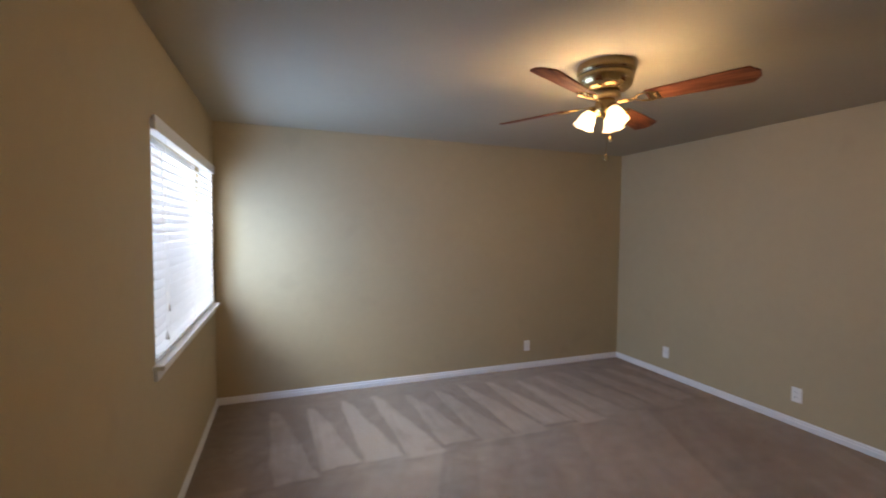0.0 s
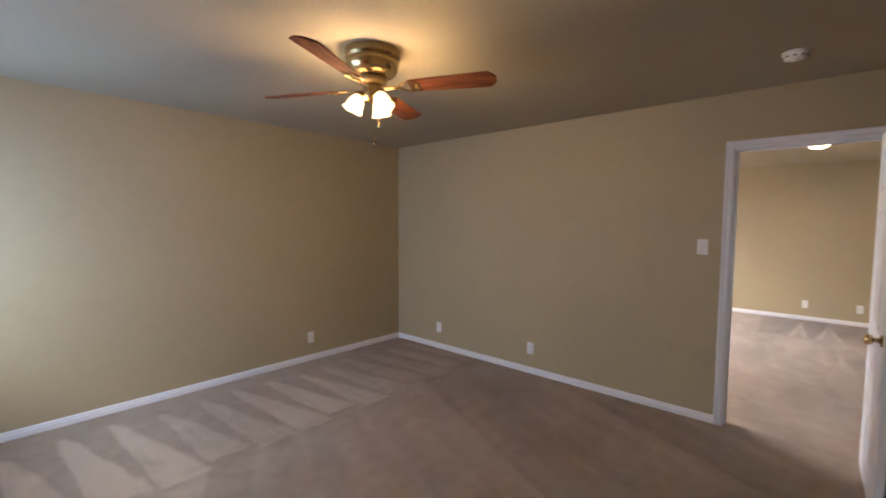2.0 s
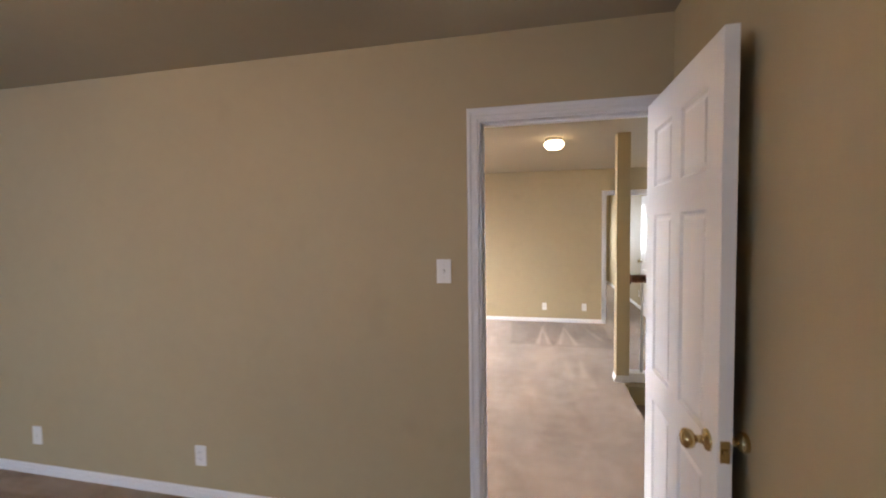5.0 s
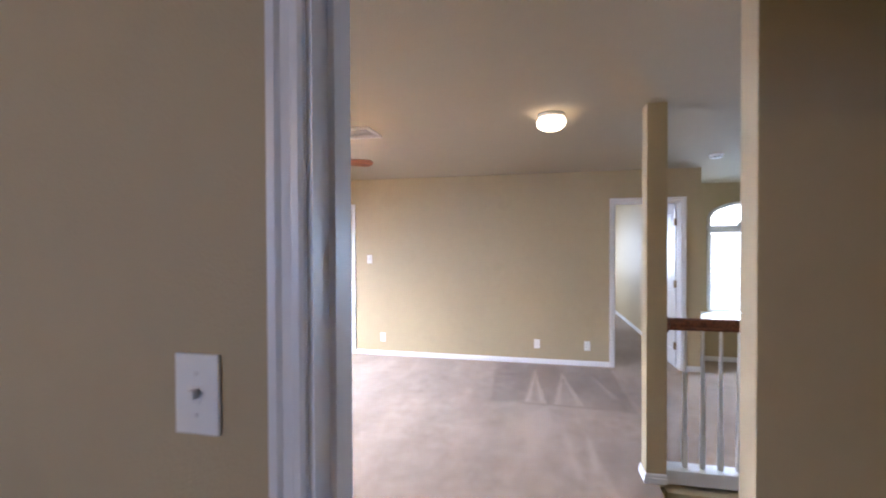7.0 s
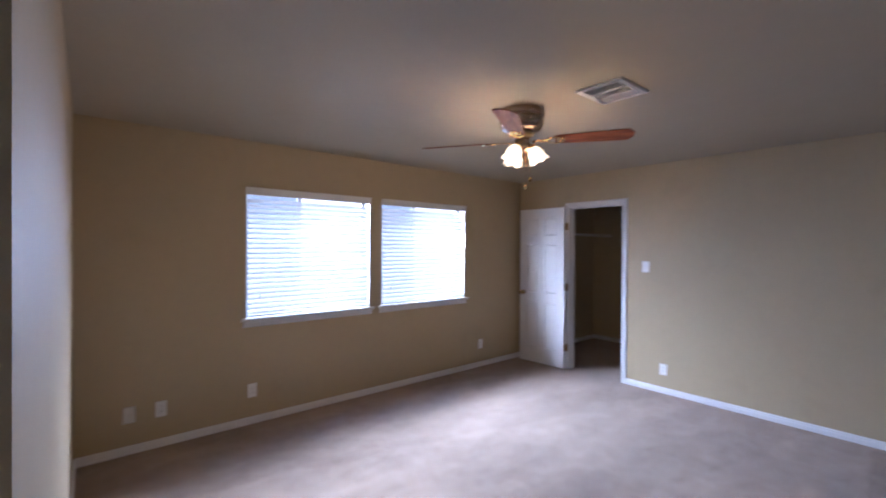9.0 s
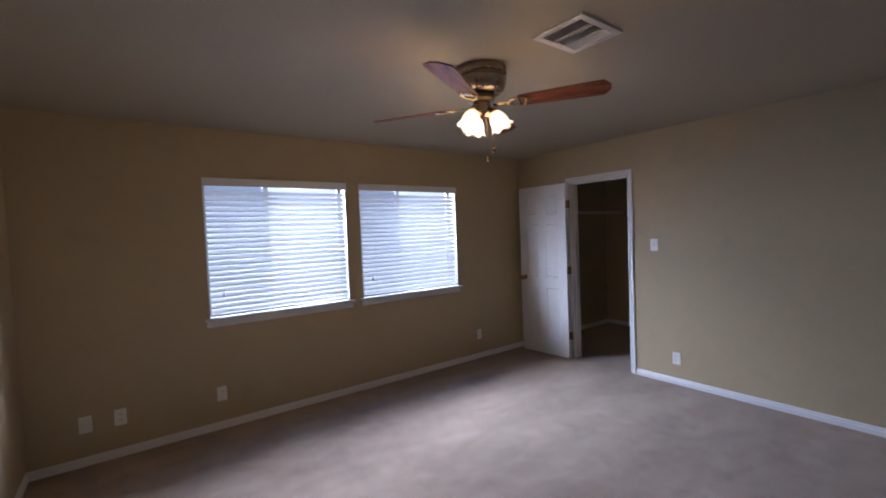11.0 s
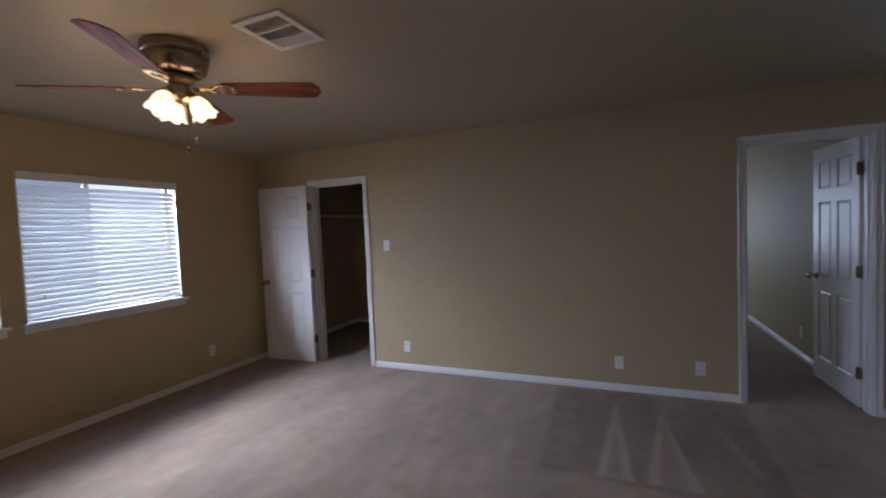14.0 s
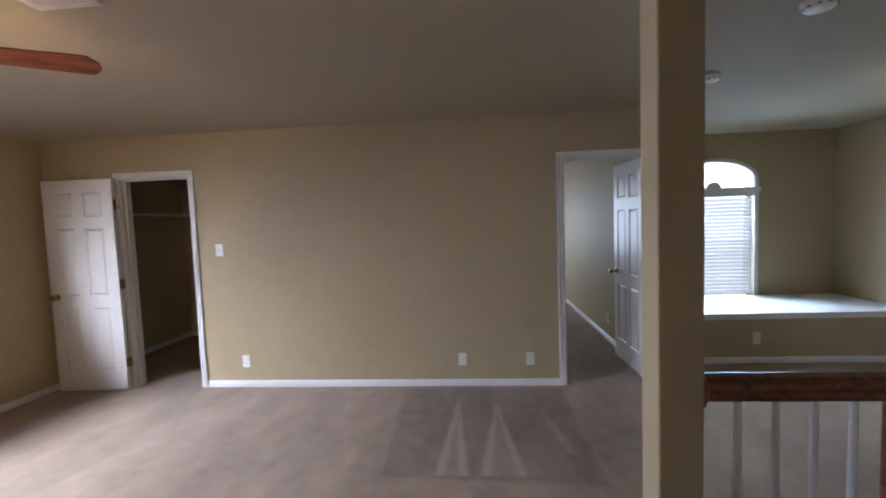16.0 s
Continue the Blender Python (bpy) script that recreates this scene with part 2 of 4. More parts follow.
def sweep(profile, a, b, u, v, bm=None, cut_a=0.0, cut_b=0.0):
    """A profile of (u, v) pairs drawn from a to b; the ends lean by cut times the u coordinate (mitres)."""
    bm = bm or bmesh.new()
    a, b, u, v = Vector(a), Vector(b), Vector(u), Vector(v)
    d = (b - a).normalized()
    r0 = [bm.verts.new(a + u * p + v * q + d * (cut_a * p)) for p, q in profile]
    r1 = [bm.verts.new(b + u * p + v * q - d * (cut_b * p)) for p, q in profile]
    k = len(profile)
    for i in range(k):
        bm.faces.new((r0[i], r0[(i + 1) % k], r1[(i + 1) % k], r1[i]))
    bm.faces.new(r0[::-1])
    bm.faces.new(r1)
    bmesh.ops.recalc_face_normals(bm, faces=bm.faces)
    return bm


def empty(name, m, label, category, group=""):
    ob = new(name)
    ob.matrix_world = m
    return tagged(ob, label, category, group)


# ---- large structure ----
H = 2.42
XA0, XA1 = 4.58, 4.70     # wall between bedroom and loft
XF0, XF1 = 9.58, 9.70     # far wall of the loft
YA0, YA1 = -0.354, 4.022    # bedroom, near and far wall
YW = 4.125                # window wall of the loft
XE = 14.6                 # window wall of the far bedroom
YS = -4.20                # south end of the hall
DOOR = 2.035


def wall(name, axis, p0, p1, a0, a1, holes=(), z0=0.0, z1=H, label="tan painted drywall wall with light orange-peel texture"):
    """A wall from p0 to p1 thick, running from a0 to a1 along the other axis, with holes (b0, b1, z0, z1) through it."""
    bm = bmesh.new()
    along = sorted({a0, a1, *(v for h in holes for v in h[:2])})
    up = sorted({z0, z1, *(v for h in holes for v in h[2:])})
    made = {}

    def corner(side, i, j):
        if (side, i, j) not in made:
            p, a, z = (p0, p1)[side], along[i], up[j]
            made[side, i, j] = bm.verts.new((p, a, z) if axis == "x" else (a, p, z))
        return made[side, i, j]

    def solid(i, j):
        if not (0 <= i < len(along) - 1 and 0 <= j < len(up) - 1):
            return False
        a, z = (along[i] + along[i + 1]) / 2, (up[j] + up[j + 1]) / 2
        return not any(h[0] < a < h[1] and h[2] < z < h[3] for h in holes)

    for i in range(len(along) - 1):
        for j in range(len(up) - 1):
            if not solid(i, j):
                continue
            for side in (0, 1):
                bm.faces.new([corner(side, i, j), corner(side, i + 1, j), corner(side, i + 1, j + 1), corner(side, i, j + 1)])
            for di, dj, e, f in ((-1, 0, (0, 0), (0, 1)), (1, 0, (1, 0), (1, 1)), (0, -1, (0, 0), (1, 0)), (0, 1, (0, 1), (1, 1))):
                if not solid(i + di, j + dj):
                    bm.faces.new([corner(0, i + e[0], j + e[1]), corner(0, i + f[0], j + f[1]), corner(1, i + f[0], j + f[1]), corner(1, i + e[0], j + e[1])])
    bmesh.ops.recalc_face_normals(bm, faces=bm.faces)
    return tagged(link(name, bm, PAINT), label, "wall", kind="structure")


DA = (-0.298, 0.485)       # bedroom door
DB = (2.640, 3.35)         # closet door
DC = (-1.565, -0.795)       # door to the far bedroom
WA = (2.235, 3.92, 0.885, 2.02)
W1 = (5.975, 7.18, 0.886, 2.015)
W2 = (7.315, 8.515, 0.886, 2.015)

wall("wall_bedroom_west", "x", XB - 0.16, XB, YA0 - 0.12, YA1 + 0.12, [WA])
wall("wall_bedroom_north", "y", YA1, YA1 + 0.12, XB, XA0)
wall("wall_bedroom_south", "y", YA0 - 0.12, YA0, XB, XA0)
wall("wall_bedroom_east", "x", XA0, XA1, YS, YW + 0.16, [(*DA, 0, DOOR)])
wall("wall_loft_west", "x", XA1, 4.87, 1.08, YW)
wall("wall_loft_north", "y", YW, YW + 0.16, XA1, XE, [W1, W2])
wall("wall_loft_east", "x", XF0, XF1, -1.77, YW, [(*DC, 0, DOOR), (*DB, 0, DOOR)])
wall("wall_alcove_north", "y", -1.77, -1.60, XF1, XE)
wall("wall_hall_south", "y", YS - 0.12, YS, XA1, 11.2, z0=-2.8)
wall("wall_stair_west", "x", 5.67, 5.79, YS, -0.56, z0=-2.8)
wall("wall_stair_east", "x", 6.90, 6.96, YS, -0.64, z0=-2.8, z1=-0.02)
wall("wall_stair_north", "y", -0.60, -0.56, 5.79, 6.90, z0=-2.8, z1=-0.25)
wall("wall_far_bedroom_east", "x", XE, XE + 0.16, -1.77, YW + 0.16, [(-0.9, 0.5, 0.8, 2.0)])
wall("wall_closet_south", "y", 2.2, 2.32, XF1, XE)
wall("wall_closet_east", "x", 11.5, 11.6, 2.32, YW)


def arch_wall():
    """The alcove's back wall, with a window whose head is a low arch."""
    y0, y1, z0, zs, zt = -3.315, -2.405, 0.47, 1.905, 2.105
    bm = bmesh.new()
    x0, x1 = 11.05, 11.21
    box(bm, x0, YS - 0.12, 0, x1, y0, H)
    box(bm, x0, y1, 0, x1, -1.77, H)
    box(bm, x0, y0, 0, x1, y1, z0)
    n = 20
    c, half = (y0 + y1) / 2, (y1 - y0) / 2
    for i in range(n):
        ya, yb = y0 + (y1 - y0) * i / n, y0 + (y1 - y0) * (i + 1) / n
        za, zb = (zs + (zt - zs) * math.sqrt(max(0, 1 - ((y - c) / half) ** 2)) ** 1.2 for y in (ya, yb))
        vs = [bm.verts.new(p) for p in ((x0, ya, za), (x0, yb, zb), (x0, yb, H), (x0, ya, H), (x1, ya, za), (x1, yb, zb), (x1, yb, H), (x1, ya, H))]
        for q in ((0, 1, 2, 3), (7, 6, 5, 4), (0, 4, 5, 1), (3, 2, 6, 7)):
            bm.faces.new([vs[k] for k in q])
    bmesh.ops.remove_doubles(bm, verts=bm.verts, dist=0.0005)
    bmesh.ops.recalc_face_normals(bm, faces=bm.faces)
    tagged(link("wall_alcove_east", bm, PAINT), "tan painted drywall wall with an arched window opening", "wall", kind="structure")


arch_wall()

# half-height knee of the window seat
tagged(link("wall_window_seat", boxes((10.12, YS, 0, 11.05, -1.77, 0.445)), PAINT), "tan painted base of the built-in window seat", "wall", kind="structure")
tagged(link("window_seat_top", boxes((10.085, YS, 0.445, 11.05, -1.77, 0.505), bevel=0.008), SEAT), "white painted wooden window seat top in the alcove", "seat", kind="structure")

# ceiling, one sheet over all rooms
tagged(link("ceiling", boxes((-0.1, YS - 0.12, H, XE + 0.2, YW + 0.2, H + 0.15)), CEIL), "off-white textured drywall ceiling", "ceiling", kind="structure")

# column by the stairs
COLX, COLY = (6.96, 7.08), (-0.653, -0.53)
tagged(link("column", boxes((COLX[0], COLY[0], 0, COLX[1], COLY[1], H), bevel=0.006), PAINT), "square tan painted column with rounded drywall corners", "column", kind="structure")


# ---- carpet ----
def wedge(x, y, tx, ty, bx, by, half):
    """1 inside a wedge with its tip at (tx, ty) and its base, 2 * half wide, at (bx, by)."""
    dx, dy = bx - tx, by - ty
    L2 = dx * dx + dy * dy
    s = ((x - tx) * dx + (y - ty) * dy) / L2
    if s < 0 or s > 1:
        return 0.0
    off = abs((x - tx) * dy - (y - ty) * dx) / math.sqrt(L2)
    w = half * s + 0.012
    return max(0.0, min(1.0, (w - off) / 0.03))


def nap_bedroom(x, y):
    v = 0.2
    k = 0.285
    shift = (y - 3.7) * 0.14
    i = math.floor((x + shift) / k)
    f = (x + shift) / k - i
    end = 2.66 + 0.05 * math.sin(i * 2.3) + 0.02 * x
    tip = 3.74 + 0.05 * math.sin(i * 1.7)
    if end < y < tip and x > 0.68:
        s = (tip - y) / (tip - end)
        w = 0.12 + 0.38 * s ** 0.8
        edge = abs(f - 0.5)
        edge += 0.09 * noise.noise((x * 7, y * 2.2, 3.0)) + 0.05 * noise.noise((x * 30, y * 4, 5.0))
        fade = 0.55 + 0.45 * min(1.0, max(0.0, 1.4 - 0.3 * x))
        v += fade * (0.74 + 0.26 * math.sin(i * 5.1)) * max(0.0, min(1.0, (w - edge) / 0.13)) * (0.8 + 0.5 * noise.noise((x * 26, y * 2.5, 1.0)))
        v += 0.32 * fade * max(0.0, 1 - abs(w - edge - 0.06) / 0.05)
    y2 = 2.66 + 0.02 * x
    if y < y2:
        u = x - 0.45 * y
        j = math.floor(u / 0.62)
        g = u / 0.62 - j
        g += 0.12 * noise.noise((x * 4, y * 4, 2.0))
        v += 0.36 * (0.5 + 0.5 * math.sin(j * 2.6 + 1)) * (0.3 + 0.7 * max(0.0, g)) - 0.10 * max(0.0, 1 - abs(y - y2 + 0.05) / 0.06)
        v += 0.34 * max(0.0, noise.noise((u * 6, y * 1.1, 7.0))) + 0.16 * max(0.0, noise.noise((u * 20, y * 1.6, 9.0)))
    return v


def nap_loft(x, y):
    v = 0.45 + 0.14 * math.sin(2.2 * y + 0.9 * x) * math.sin(1.1 * x - 0.4)
    v += 0.10 * math.sin(math.floor((y + 0.25 * x + 0.1 * noise.noise((x * 2, y * 2, 0))) / 0.42) * 2.1)
    v += 0.12 * noise.noise((x * 6.5 + 2 * y, y * 5.0, 8.0)) + 0.14 * max(0.0, noise.noise((x * 14, y * 4 + x, 3.0)))
    v += 0.26 * noise.noise((x * 1.3, y * 3.2, 4.0)) + 0.22 * max(0.0, noise.noise((x * 2.4 + y, y * 7 - x, 6.0)))
    if 8.15 + 0.05 * y < x < 9.5 and -0.75 < y < 0.58 + 0.05 * (x - 8.2):
        v -= 0.38
    for tx, ty, by, half in ((9.27, 0.155, 0.154, 0.10), (9.22, -0.155, -0.157, 0.135)):
        a = wedge(x, y, tx, ty, 8.2, by, half)
        b = wedge(x, y, tx - 0.1, ty, 8.2, by, half - 0.045)
        v += 1.15 * a - 0.80 * b
    v += 0.5 * wedge(x, y, 9.36, -0.44, 8.44, -0.62, 0.035)
    for tx, ty, bx, by, half in ((8.08, -0.19, 6.75, -0.29, 0.045), (7.98, -0.28, 6.85, -0.22, 0.035), (8.02, -0.05, 6.9, -0.12, 0.03)):
        v += 0.42 * wedge(x, y, tx, ty, bx, by, half) * max(0.2, 0.7 + 0.6 * noise.noise((x * 3, y * 9, 2.0)))
    return v


def plain_nap(x, y):
    return 0.35


def carpet(name, x0, x1, y0, y1, fn, step=0.022):
    nx, ny = max(2, int((x1 - x0) / step)), max(2, int((y1 - y0) / step))
    xs, ys = np.linspace(x0, x1, nx + 1), np.linspace(y0, y1, ny + 1)
    verts, nap = [], []
    for x in xs:
        for y in ys:
            f = fn(x, y)
            verts.append((x, y, 0.0015 * noise.noise((x * 18, y * 18, 0))))
            nap.append(f)
    w = ny + 1
    faces = [(i * w + j, (i + 1) * w + j, (i + 1) * w + j + 1, i * w + j + 1) for i in range(nx) for j in range(ny)]
    me = bpy.data.meshes.new(name)
    me.from_pydata(verts, [], faces)
    at = me.attributes.new("nap", "FLOAT", "POINT")
    at.data.foreach_set("value", nap)
    me.materials.append(CARPET)
    return tagged(new(name, me), "brownish beige cut-pile carpet with vacuum tracks", "carpet", kind="structure")


carpet("floor_bedroom", XB, XA0 + 0.06, YA0, YA1, nap_bedroom, 0.017)
carpet("floor_loft", XA0 + 0.06, XF0 + 0.06, -0.60, YW, nap_loft)
carpet("floor_hall", XA0 + 0.06, 5.67, YS, -0.60, plain_nap, 0.06)
carpet("floor_landing", 6.96, 10.12, YS, -0.60, nap_loft, 0.04)
carpet("floor_far_bedroom", XF0 + 0.06, XE, -1.60, 2.2, plain_nap, 0.04)
carpet("floor_closet", XF0 + 0.06, 11.5, 2.32, YW, plain_nap, 0.04)
tagged(link("subfloor", boxes((XB - 0.16, YA0 - 0.12, -0.3, XA0, YA1 + 0.12, -0.02), (XA0, YS, -0.3, 5.67, YW + 0.16, -0.02), (6.96, YS, -0.3, XE + 0.16, YW + 0.16, -0.02), (5.67, -0.56, -0.3, 6.96, YW + 0.16, -0.02)), PAINT), "floor slab under the carpet", "floor", kind="structure")
tagged(link("floor_downstairs", boxes((5.6, YS - 0.1, -2.9, 7.0, -0.5, -2.75)), CARPET), "beige carpet at the foot of the stairs", "floor", kind="structure")


def stairs():
    top = empty("staircase", pose(0, 0, 0), "carpeted straight stair going down beside the railing", "stairs")
    for i in range(14):
        y1, z1 = -0.60 - 0.262 * i, -0.19 * (i + 1)
        part("step", boxes((5.79, y1 - 0.285, z1 - 0.19, 6.90, y1, z1), bevel=0.012), CARPET, top)


stairs()

# ---- trim ----
CASING = [(u * 0.88, v) for u, v in [(0, 0), (0, 0.010), (0.006, 0.014), (0.017, 0.014), (0.021, 0.009), (0.036, 0.011), (0.043, 0.017), (0.056, 0.018), (0.060, 0.012), (0.060, 0)]]
BASE = [(0, 0), (0, 0.013), (0.034, 0.013), (0.039, 0.008), (0.050, 0.008), (0.058, 0.004), (0.061, 0.001), (0.061, 0)]


def doorway(name, x0, x1, y0, y1, label, sides=(-1, 1), stop_x=None):
    """Jambs, stops and moulded casings of a doorway through a wall from x0 to x1."""
    top = tagged(new(name), label, "door frame", kind="structure")
    t = 0.016
    part("jamb", boxes((x0 - 0.001, y0, 0, x1 + 0.001, y0 + t, DOOR)), TRIM, top)
    part("jamb", boxes((x0 - 0.001, y1 - t, 0, x1 + 0.001, y1, DOOR)), TRIM, top)
    part("head_jamb", boxes((x0 - 0.001, y0 + t, DOOR - t, x1 + 0.001, y1 - t, DOOR)), TRIM, top)
    s = stop_x if stop_x else (x0 + x1) / 2
    for a, b in ((y0 + t, y0 + t + 0.011), (y1 - t - 0.011, y1 - t)):
        part("door_stop", boxes((s - 0.017, a, 0, s + 0.017, b, DOOR - t), bevel=0.002), TRIM, top)
    part("door_stop", boxes((s - 0.017, y0 + t, DOOR - t - 0.011, s + 0.017, y1 - t, DOOR - t), bevel=0.002), TRIM, top)
    e = 0.007
    for sd in sides:
        x = x0 if sd < 0 else x1
        v = (sd, 0, 0)
        part("casing", sweep(CASING, (x, y0 + e, 0), (x, y0 + e, DOOR - e), (0, -1, 0), v, cut_b=-1), TRIM, top)
        part("casing", sweep(CASING, (x, y1 - e, 0), (x, y1 - e, DOOR - e), (0, 1, 0), v, cut_b=-1), TRIM, top)
        part("head_casing", sweep(CASING, (x, y0 + e, DOOR - e), (x, y1 - e, DOOR - e), (0, 0, 1), v, cut_a=-1, cut_b=-1), TRIM, top)
    return top


doorway("door_frame_1", XA0, XA1, *DA, "white moulded door casing of the bedroom doorway")
doorway("door_frame_2", XF0, XF1, *DB, "white moulded door casing of the closet doorway")
doorway("door_frame_3", XF0, XF1, *DC, "white moulded door casing of the far bedroom doorway")


def baseboard(a, b, n, where="along the tan wall"):
    ob = link("baseboard", sweep(BASE, (*a, 0), (*b, 0), (0, 0, 1), (*n, 0)), TRIM)
    return tagged(ob, "white moulded wooden baseboard " + where, "baseboard", kind="structure")


C = 0.046
for a, b, n in (
    ((XB, YA0), (XB, YA1), (1, 0)), ((XB, YA1), (XA0, YA1), (0, -1)), ((XB, YA0), (XA0, YA0), (0, 1)),
    ((XA0, DA[1] + C), (XA0, YA1), (-1, 0)),
    ((XA1, DA[1] + C), (XA1, 1.08), (1, 0)), ((XA1, 1.08), (4.884, 1.08), (0, -1)), ((4.87, 1.08), (4.87, YW), (1, 0)),
    ((XA1, YS), (XA1, DA[0] - C), (1, 0)),
    ((4.87, YW), (XF0, YW), (0, -1)), ((XF0, DB[1] + C), (XF0, YW), (-1, 0)), ((XF0, DC[1] + C), (XF0, DB[0] - C), (-1, 0)),
    ((XF0, -1.77), (XF0, DC[0] - C), (-1, 0)), ((XF0 - 0.014, -1.77), (10.12, -1.77), (0, -1)),
    ((10.12, YS), (10.12, -1.77), (-1, 0)), ((7.1, YS), (10.12, YS), (0, 1)),
    ((5.67, YS), (5.67, -0.56), (-1, 0)), ((5.67 - 0.014, -0.56), (5.79 + 0.014, -0.56), (0, 1)),
    ((XF1, -1.60), (XE, -1.60), (0, 1)), ((XE, -1.60), (XE, 2.2), (-1, 0)),
    ((XF1, YW), (11.5, YW), (0, -1)), ((11.5, 2.32), (11.5, YW), (-1, 0)),
):
    baseboard(a, b, n)
cx0, cx1, cy0, cy1 = *COLX, *COLY
for a, b, n in (((cx0 - 0.014, cy1), (cx1 + 0.014, cy1), (0, 1)), ((cx0, cy0), (cx0, cy1), (-1, 0)), ((cx1, cy0), (cx1, cy1), (1, 0))):
    baseboard(a, b, n, "round the foot of the column")

# ---- doors ----


def panel_face(bm, w, h, y, flip):
    """One face of a six-panel door, with sunk and raised panels."""
    m = 0.105
    xs = [0, m, w / 2 - 0.05, w / 2 + 0.05, w - m, w]
    zs = [0, 0.20, 0.80, 0.92, 1.56, 1.67, 1.90, h]
    grid = [[bm.verts.new((x, y, z)) for z in zs] for x in xs]
    panels = []
    for i in range(5):
        for j in range(7):
            q = [grid[i][j], grid[i + 1][j], grid[i + 1][j + 1], grid[i][j + 1]]
            f = bm.faces.new(q[::-1] if flip else q)
            if i in (1, 3) and j in (1, 3, 5):
                panels.append(f)
    bm.normal_update()
    bmesh.ops.inset_individual(bm, faces=panels, thickness=0.012, depth=-0.009)
    bmesh.ops.inset_individual(bm, faces=panels, thickness=0.010, depth=0.0)
    bmesh.ops.inset_individual(bm, faces=panels, thickness=0.016, depth=0.006)
    return grid


def leaf(m, w, label, knob_metal=BRASS, h=2.02, t=0.035):
    top = empty("door", m, label, "door")
    bm = bmesh.new()
    a = panel_face(bm, w, h, 0, False)
    b = panel_face(bm, w, h, t, True)
    ra = [a[i][0] for i in range(6)] + [a[5][j] for j in range(1, 8)] + [a[i][7] for i in range(4, -1, -1)] + [a[0][j] for j in range(6, 0, -1)]
    rb = [b[i][0] for i in range(6)] + [b[5][j] for j in range(1, 8)] + [b[i][7] for i in range(4, -1, -1)] + [b[0][j] for j in range(6, 0, -1)]
    k = len(ra)
    for i in range(k):
        bm.faces.new((ra[i], rb[i], rb[(i + 1) % k], ra[(i + 1) % k]))
    part("door_slab", bm, DOORW, top)
    knob = [(0.0305, 0), (0.0305, 0.004), (0.026, 0.008), (0.012, 0.011), (0.010, 0.028), (0.014, 0.034), (0.024, 0.040), (0.0275, 0.050), (0.0265, 0.060), (0.018, 0.068), (0.004, 0.070)]
    for s in (0, 1):
        mm = pose(w - 0.065, t if s else 0, 0.915, -90 if s else 90)
        part("knob", lathe(knob, 28, m=mm), knob_metal, top, "polished brass door knob", True)
    part("latch_plate", boxes((w - 0.001, t / 2 - 0.012, 0.885, w + 0.002, t / 2 + 0.012, 0.945), (w + 0.002, t / 2 - 0.007, 0.908, w + 0.010, t / 2 + 0.007, 0.922), bevel=0.001), knob_metal, top, "brass latch plate on the door edge")
    return top


def hinges(top, side_y, zs=(0.26, 1.02, 1.78), plate=(1, 0)):
    for z in zs:
        h = part("hinge", tube([(-0.004, side_y, z - 0.045), (-0.004, side_y, z + 0.045)], 0.0065, 10), HINGE, top, "aged brass butt hinge")
        h2 = bmesh.new()
        box(h2, -0.0045, min(side_y, 0.0175), z - 0.044, -0.002, max(side_y, 0.0175) + 0.014, z + 0.044)
        part("hinge_plate", h2, HINGE, h)
        if plate[1]:
            part("hinge_plate", boxes((-0.034, side_y - 0.002, z - 0.044, -0.004, side_y + 0.0015, z + 0.044)), HINGE, h)


dA = leaf(pose(4.567, -0.252, 0.010, 0, 0, 180.5), 0.748, "open white six-panel bedroom door with brass knobs")
hinges(dA, 0.038)
dB = leaf(pose(9.538, 3.362, 0.008, 0, 0, 93), 0.675, "white six-panel closet door opened flat against the wall")
hinges(dB, -0.002, plate=(1, 1))
dC = leaf(pose(9.712, -1.563, 0.008, 0, 0, 1.5), 0.735, "white six-panel door standing open into the far bedroom")
hinges(dC, 0.037, plate=(1, 1))


# ---- windows ----
def blind(m, w, h, label, tilt=-44, pitch=0.0435, cords=(0.12, 0.5, 0.88)):
    """A two-inch slatted blind: x along the sill, y into the room, z up from the sill."""
    top = empty("window_blind", m, label, "window blind")
    part("valance", boxes((-0.012, 0.022, h - 0.055, w + 0.012, 0.036, h + 0.012), bevel=0.004), VINYL, top)
    part("headrail", boxes((0.004, -0.024, h - 0.048, w - 0.004, 0.020, h - 0.004)), VINYL, top)
    n = int((h - 0.085) / pitch)
    me = None
    for i in range(n):
        z = 0.05 + pitch * i
        if me is None:
            bm = bmesh.new()
            prof = [(-0.025, 0), (-0.013, 0.0025), (0, 0.0035), (0.013, 0.0025), (0.025, 0), (0.025, -0.0028), (0, 0.0007), (-0.025, -0.0028)]
            c, s = math.cos(radians(tilt)), math.sin(radians(tilt))
            sweep([(p * c - q * s, -p * s - q * c) for p, q in prof], (0.008, 0, 0), (w - 0.008, 0, 0), (0, 1, 0), (0, 0, -1), bm)
            ob = part("slat", bm, SLAT, top)
            me = ob.data
        else:
            ob = new("slat", me)
            ob.parent = top
        ob.location = (0, 0, z)
        ob.rotation_euler = (radians(random.uniform(-1.5, 1.5)), 0, random.uniform(-0.0006, 0.0006))
    part("bottom_rail", boxes((0.006, -0.022, 0.008, w - 0.006, 0.022, 0.026), bevel=0.005), VINYL, top)
    for c in cords:
        part("ladder_cord", tube([(w * c, 0.027, 0.02), (w * c, 0.024, h - 0.05)], 0.0011, 5), WIRE, top)
    return top


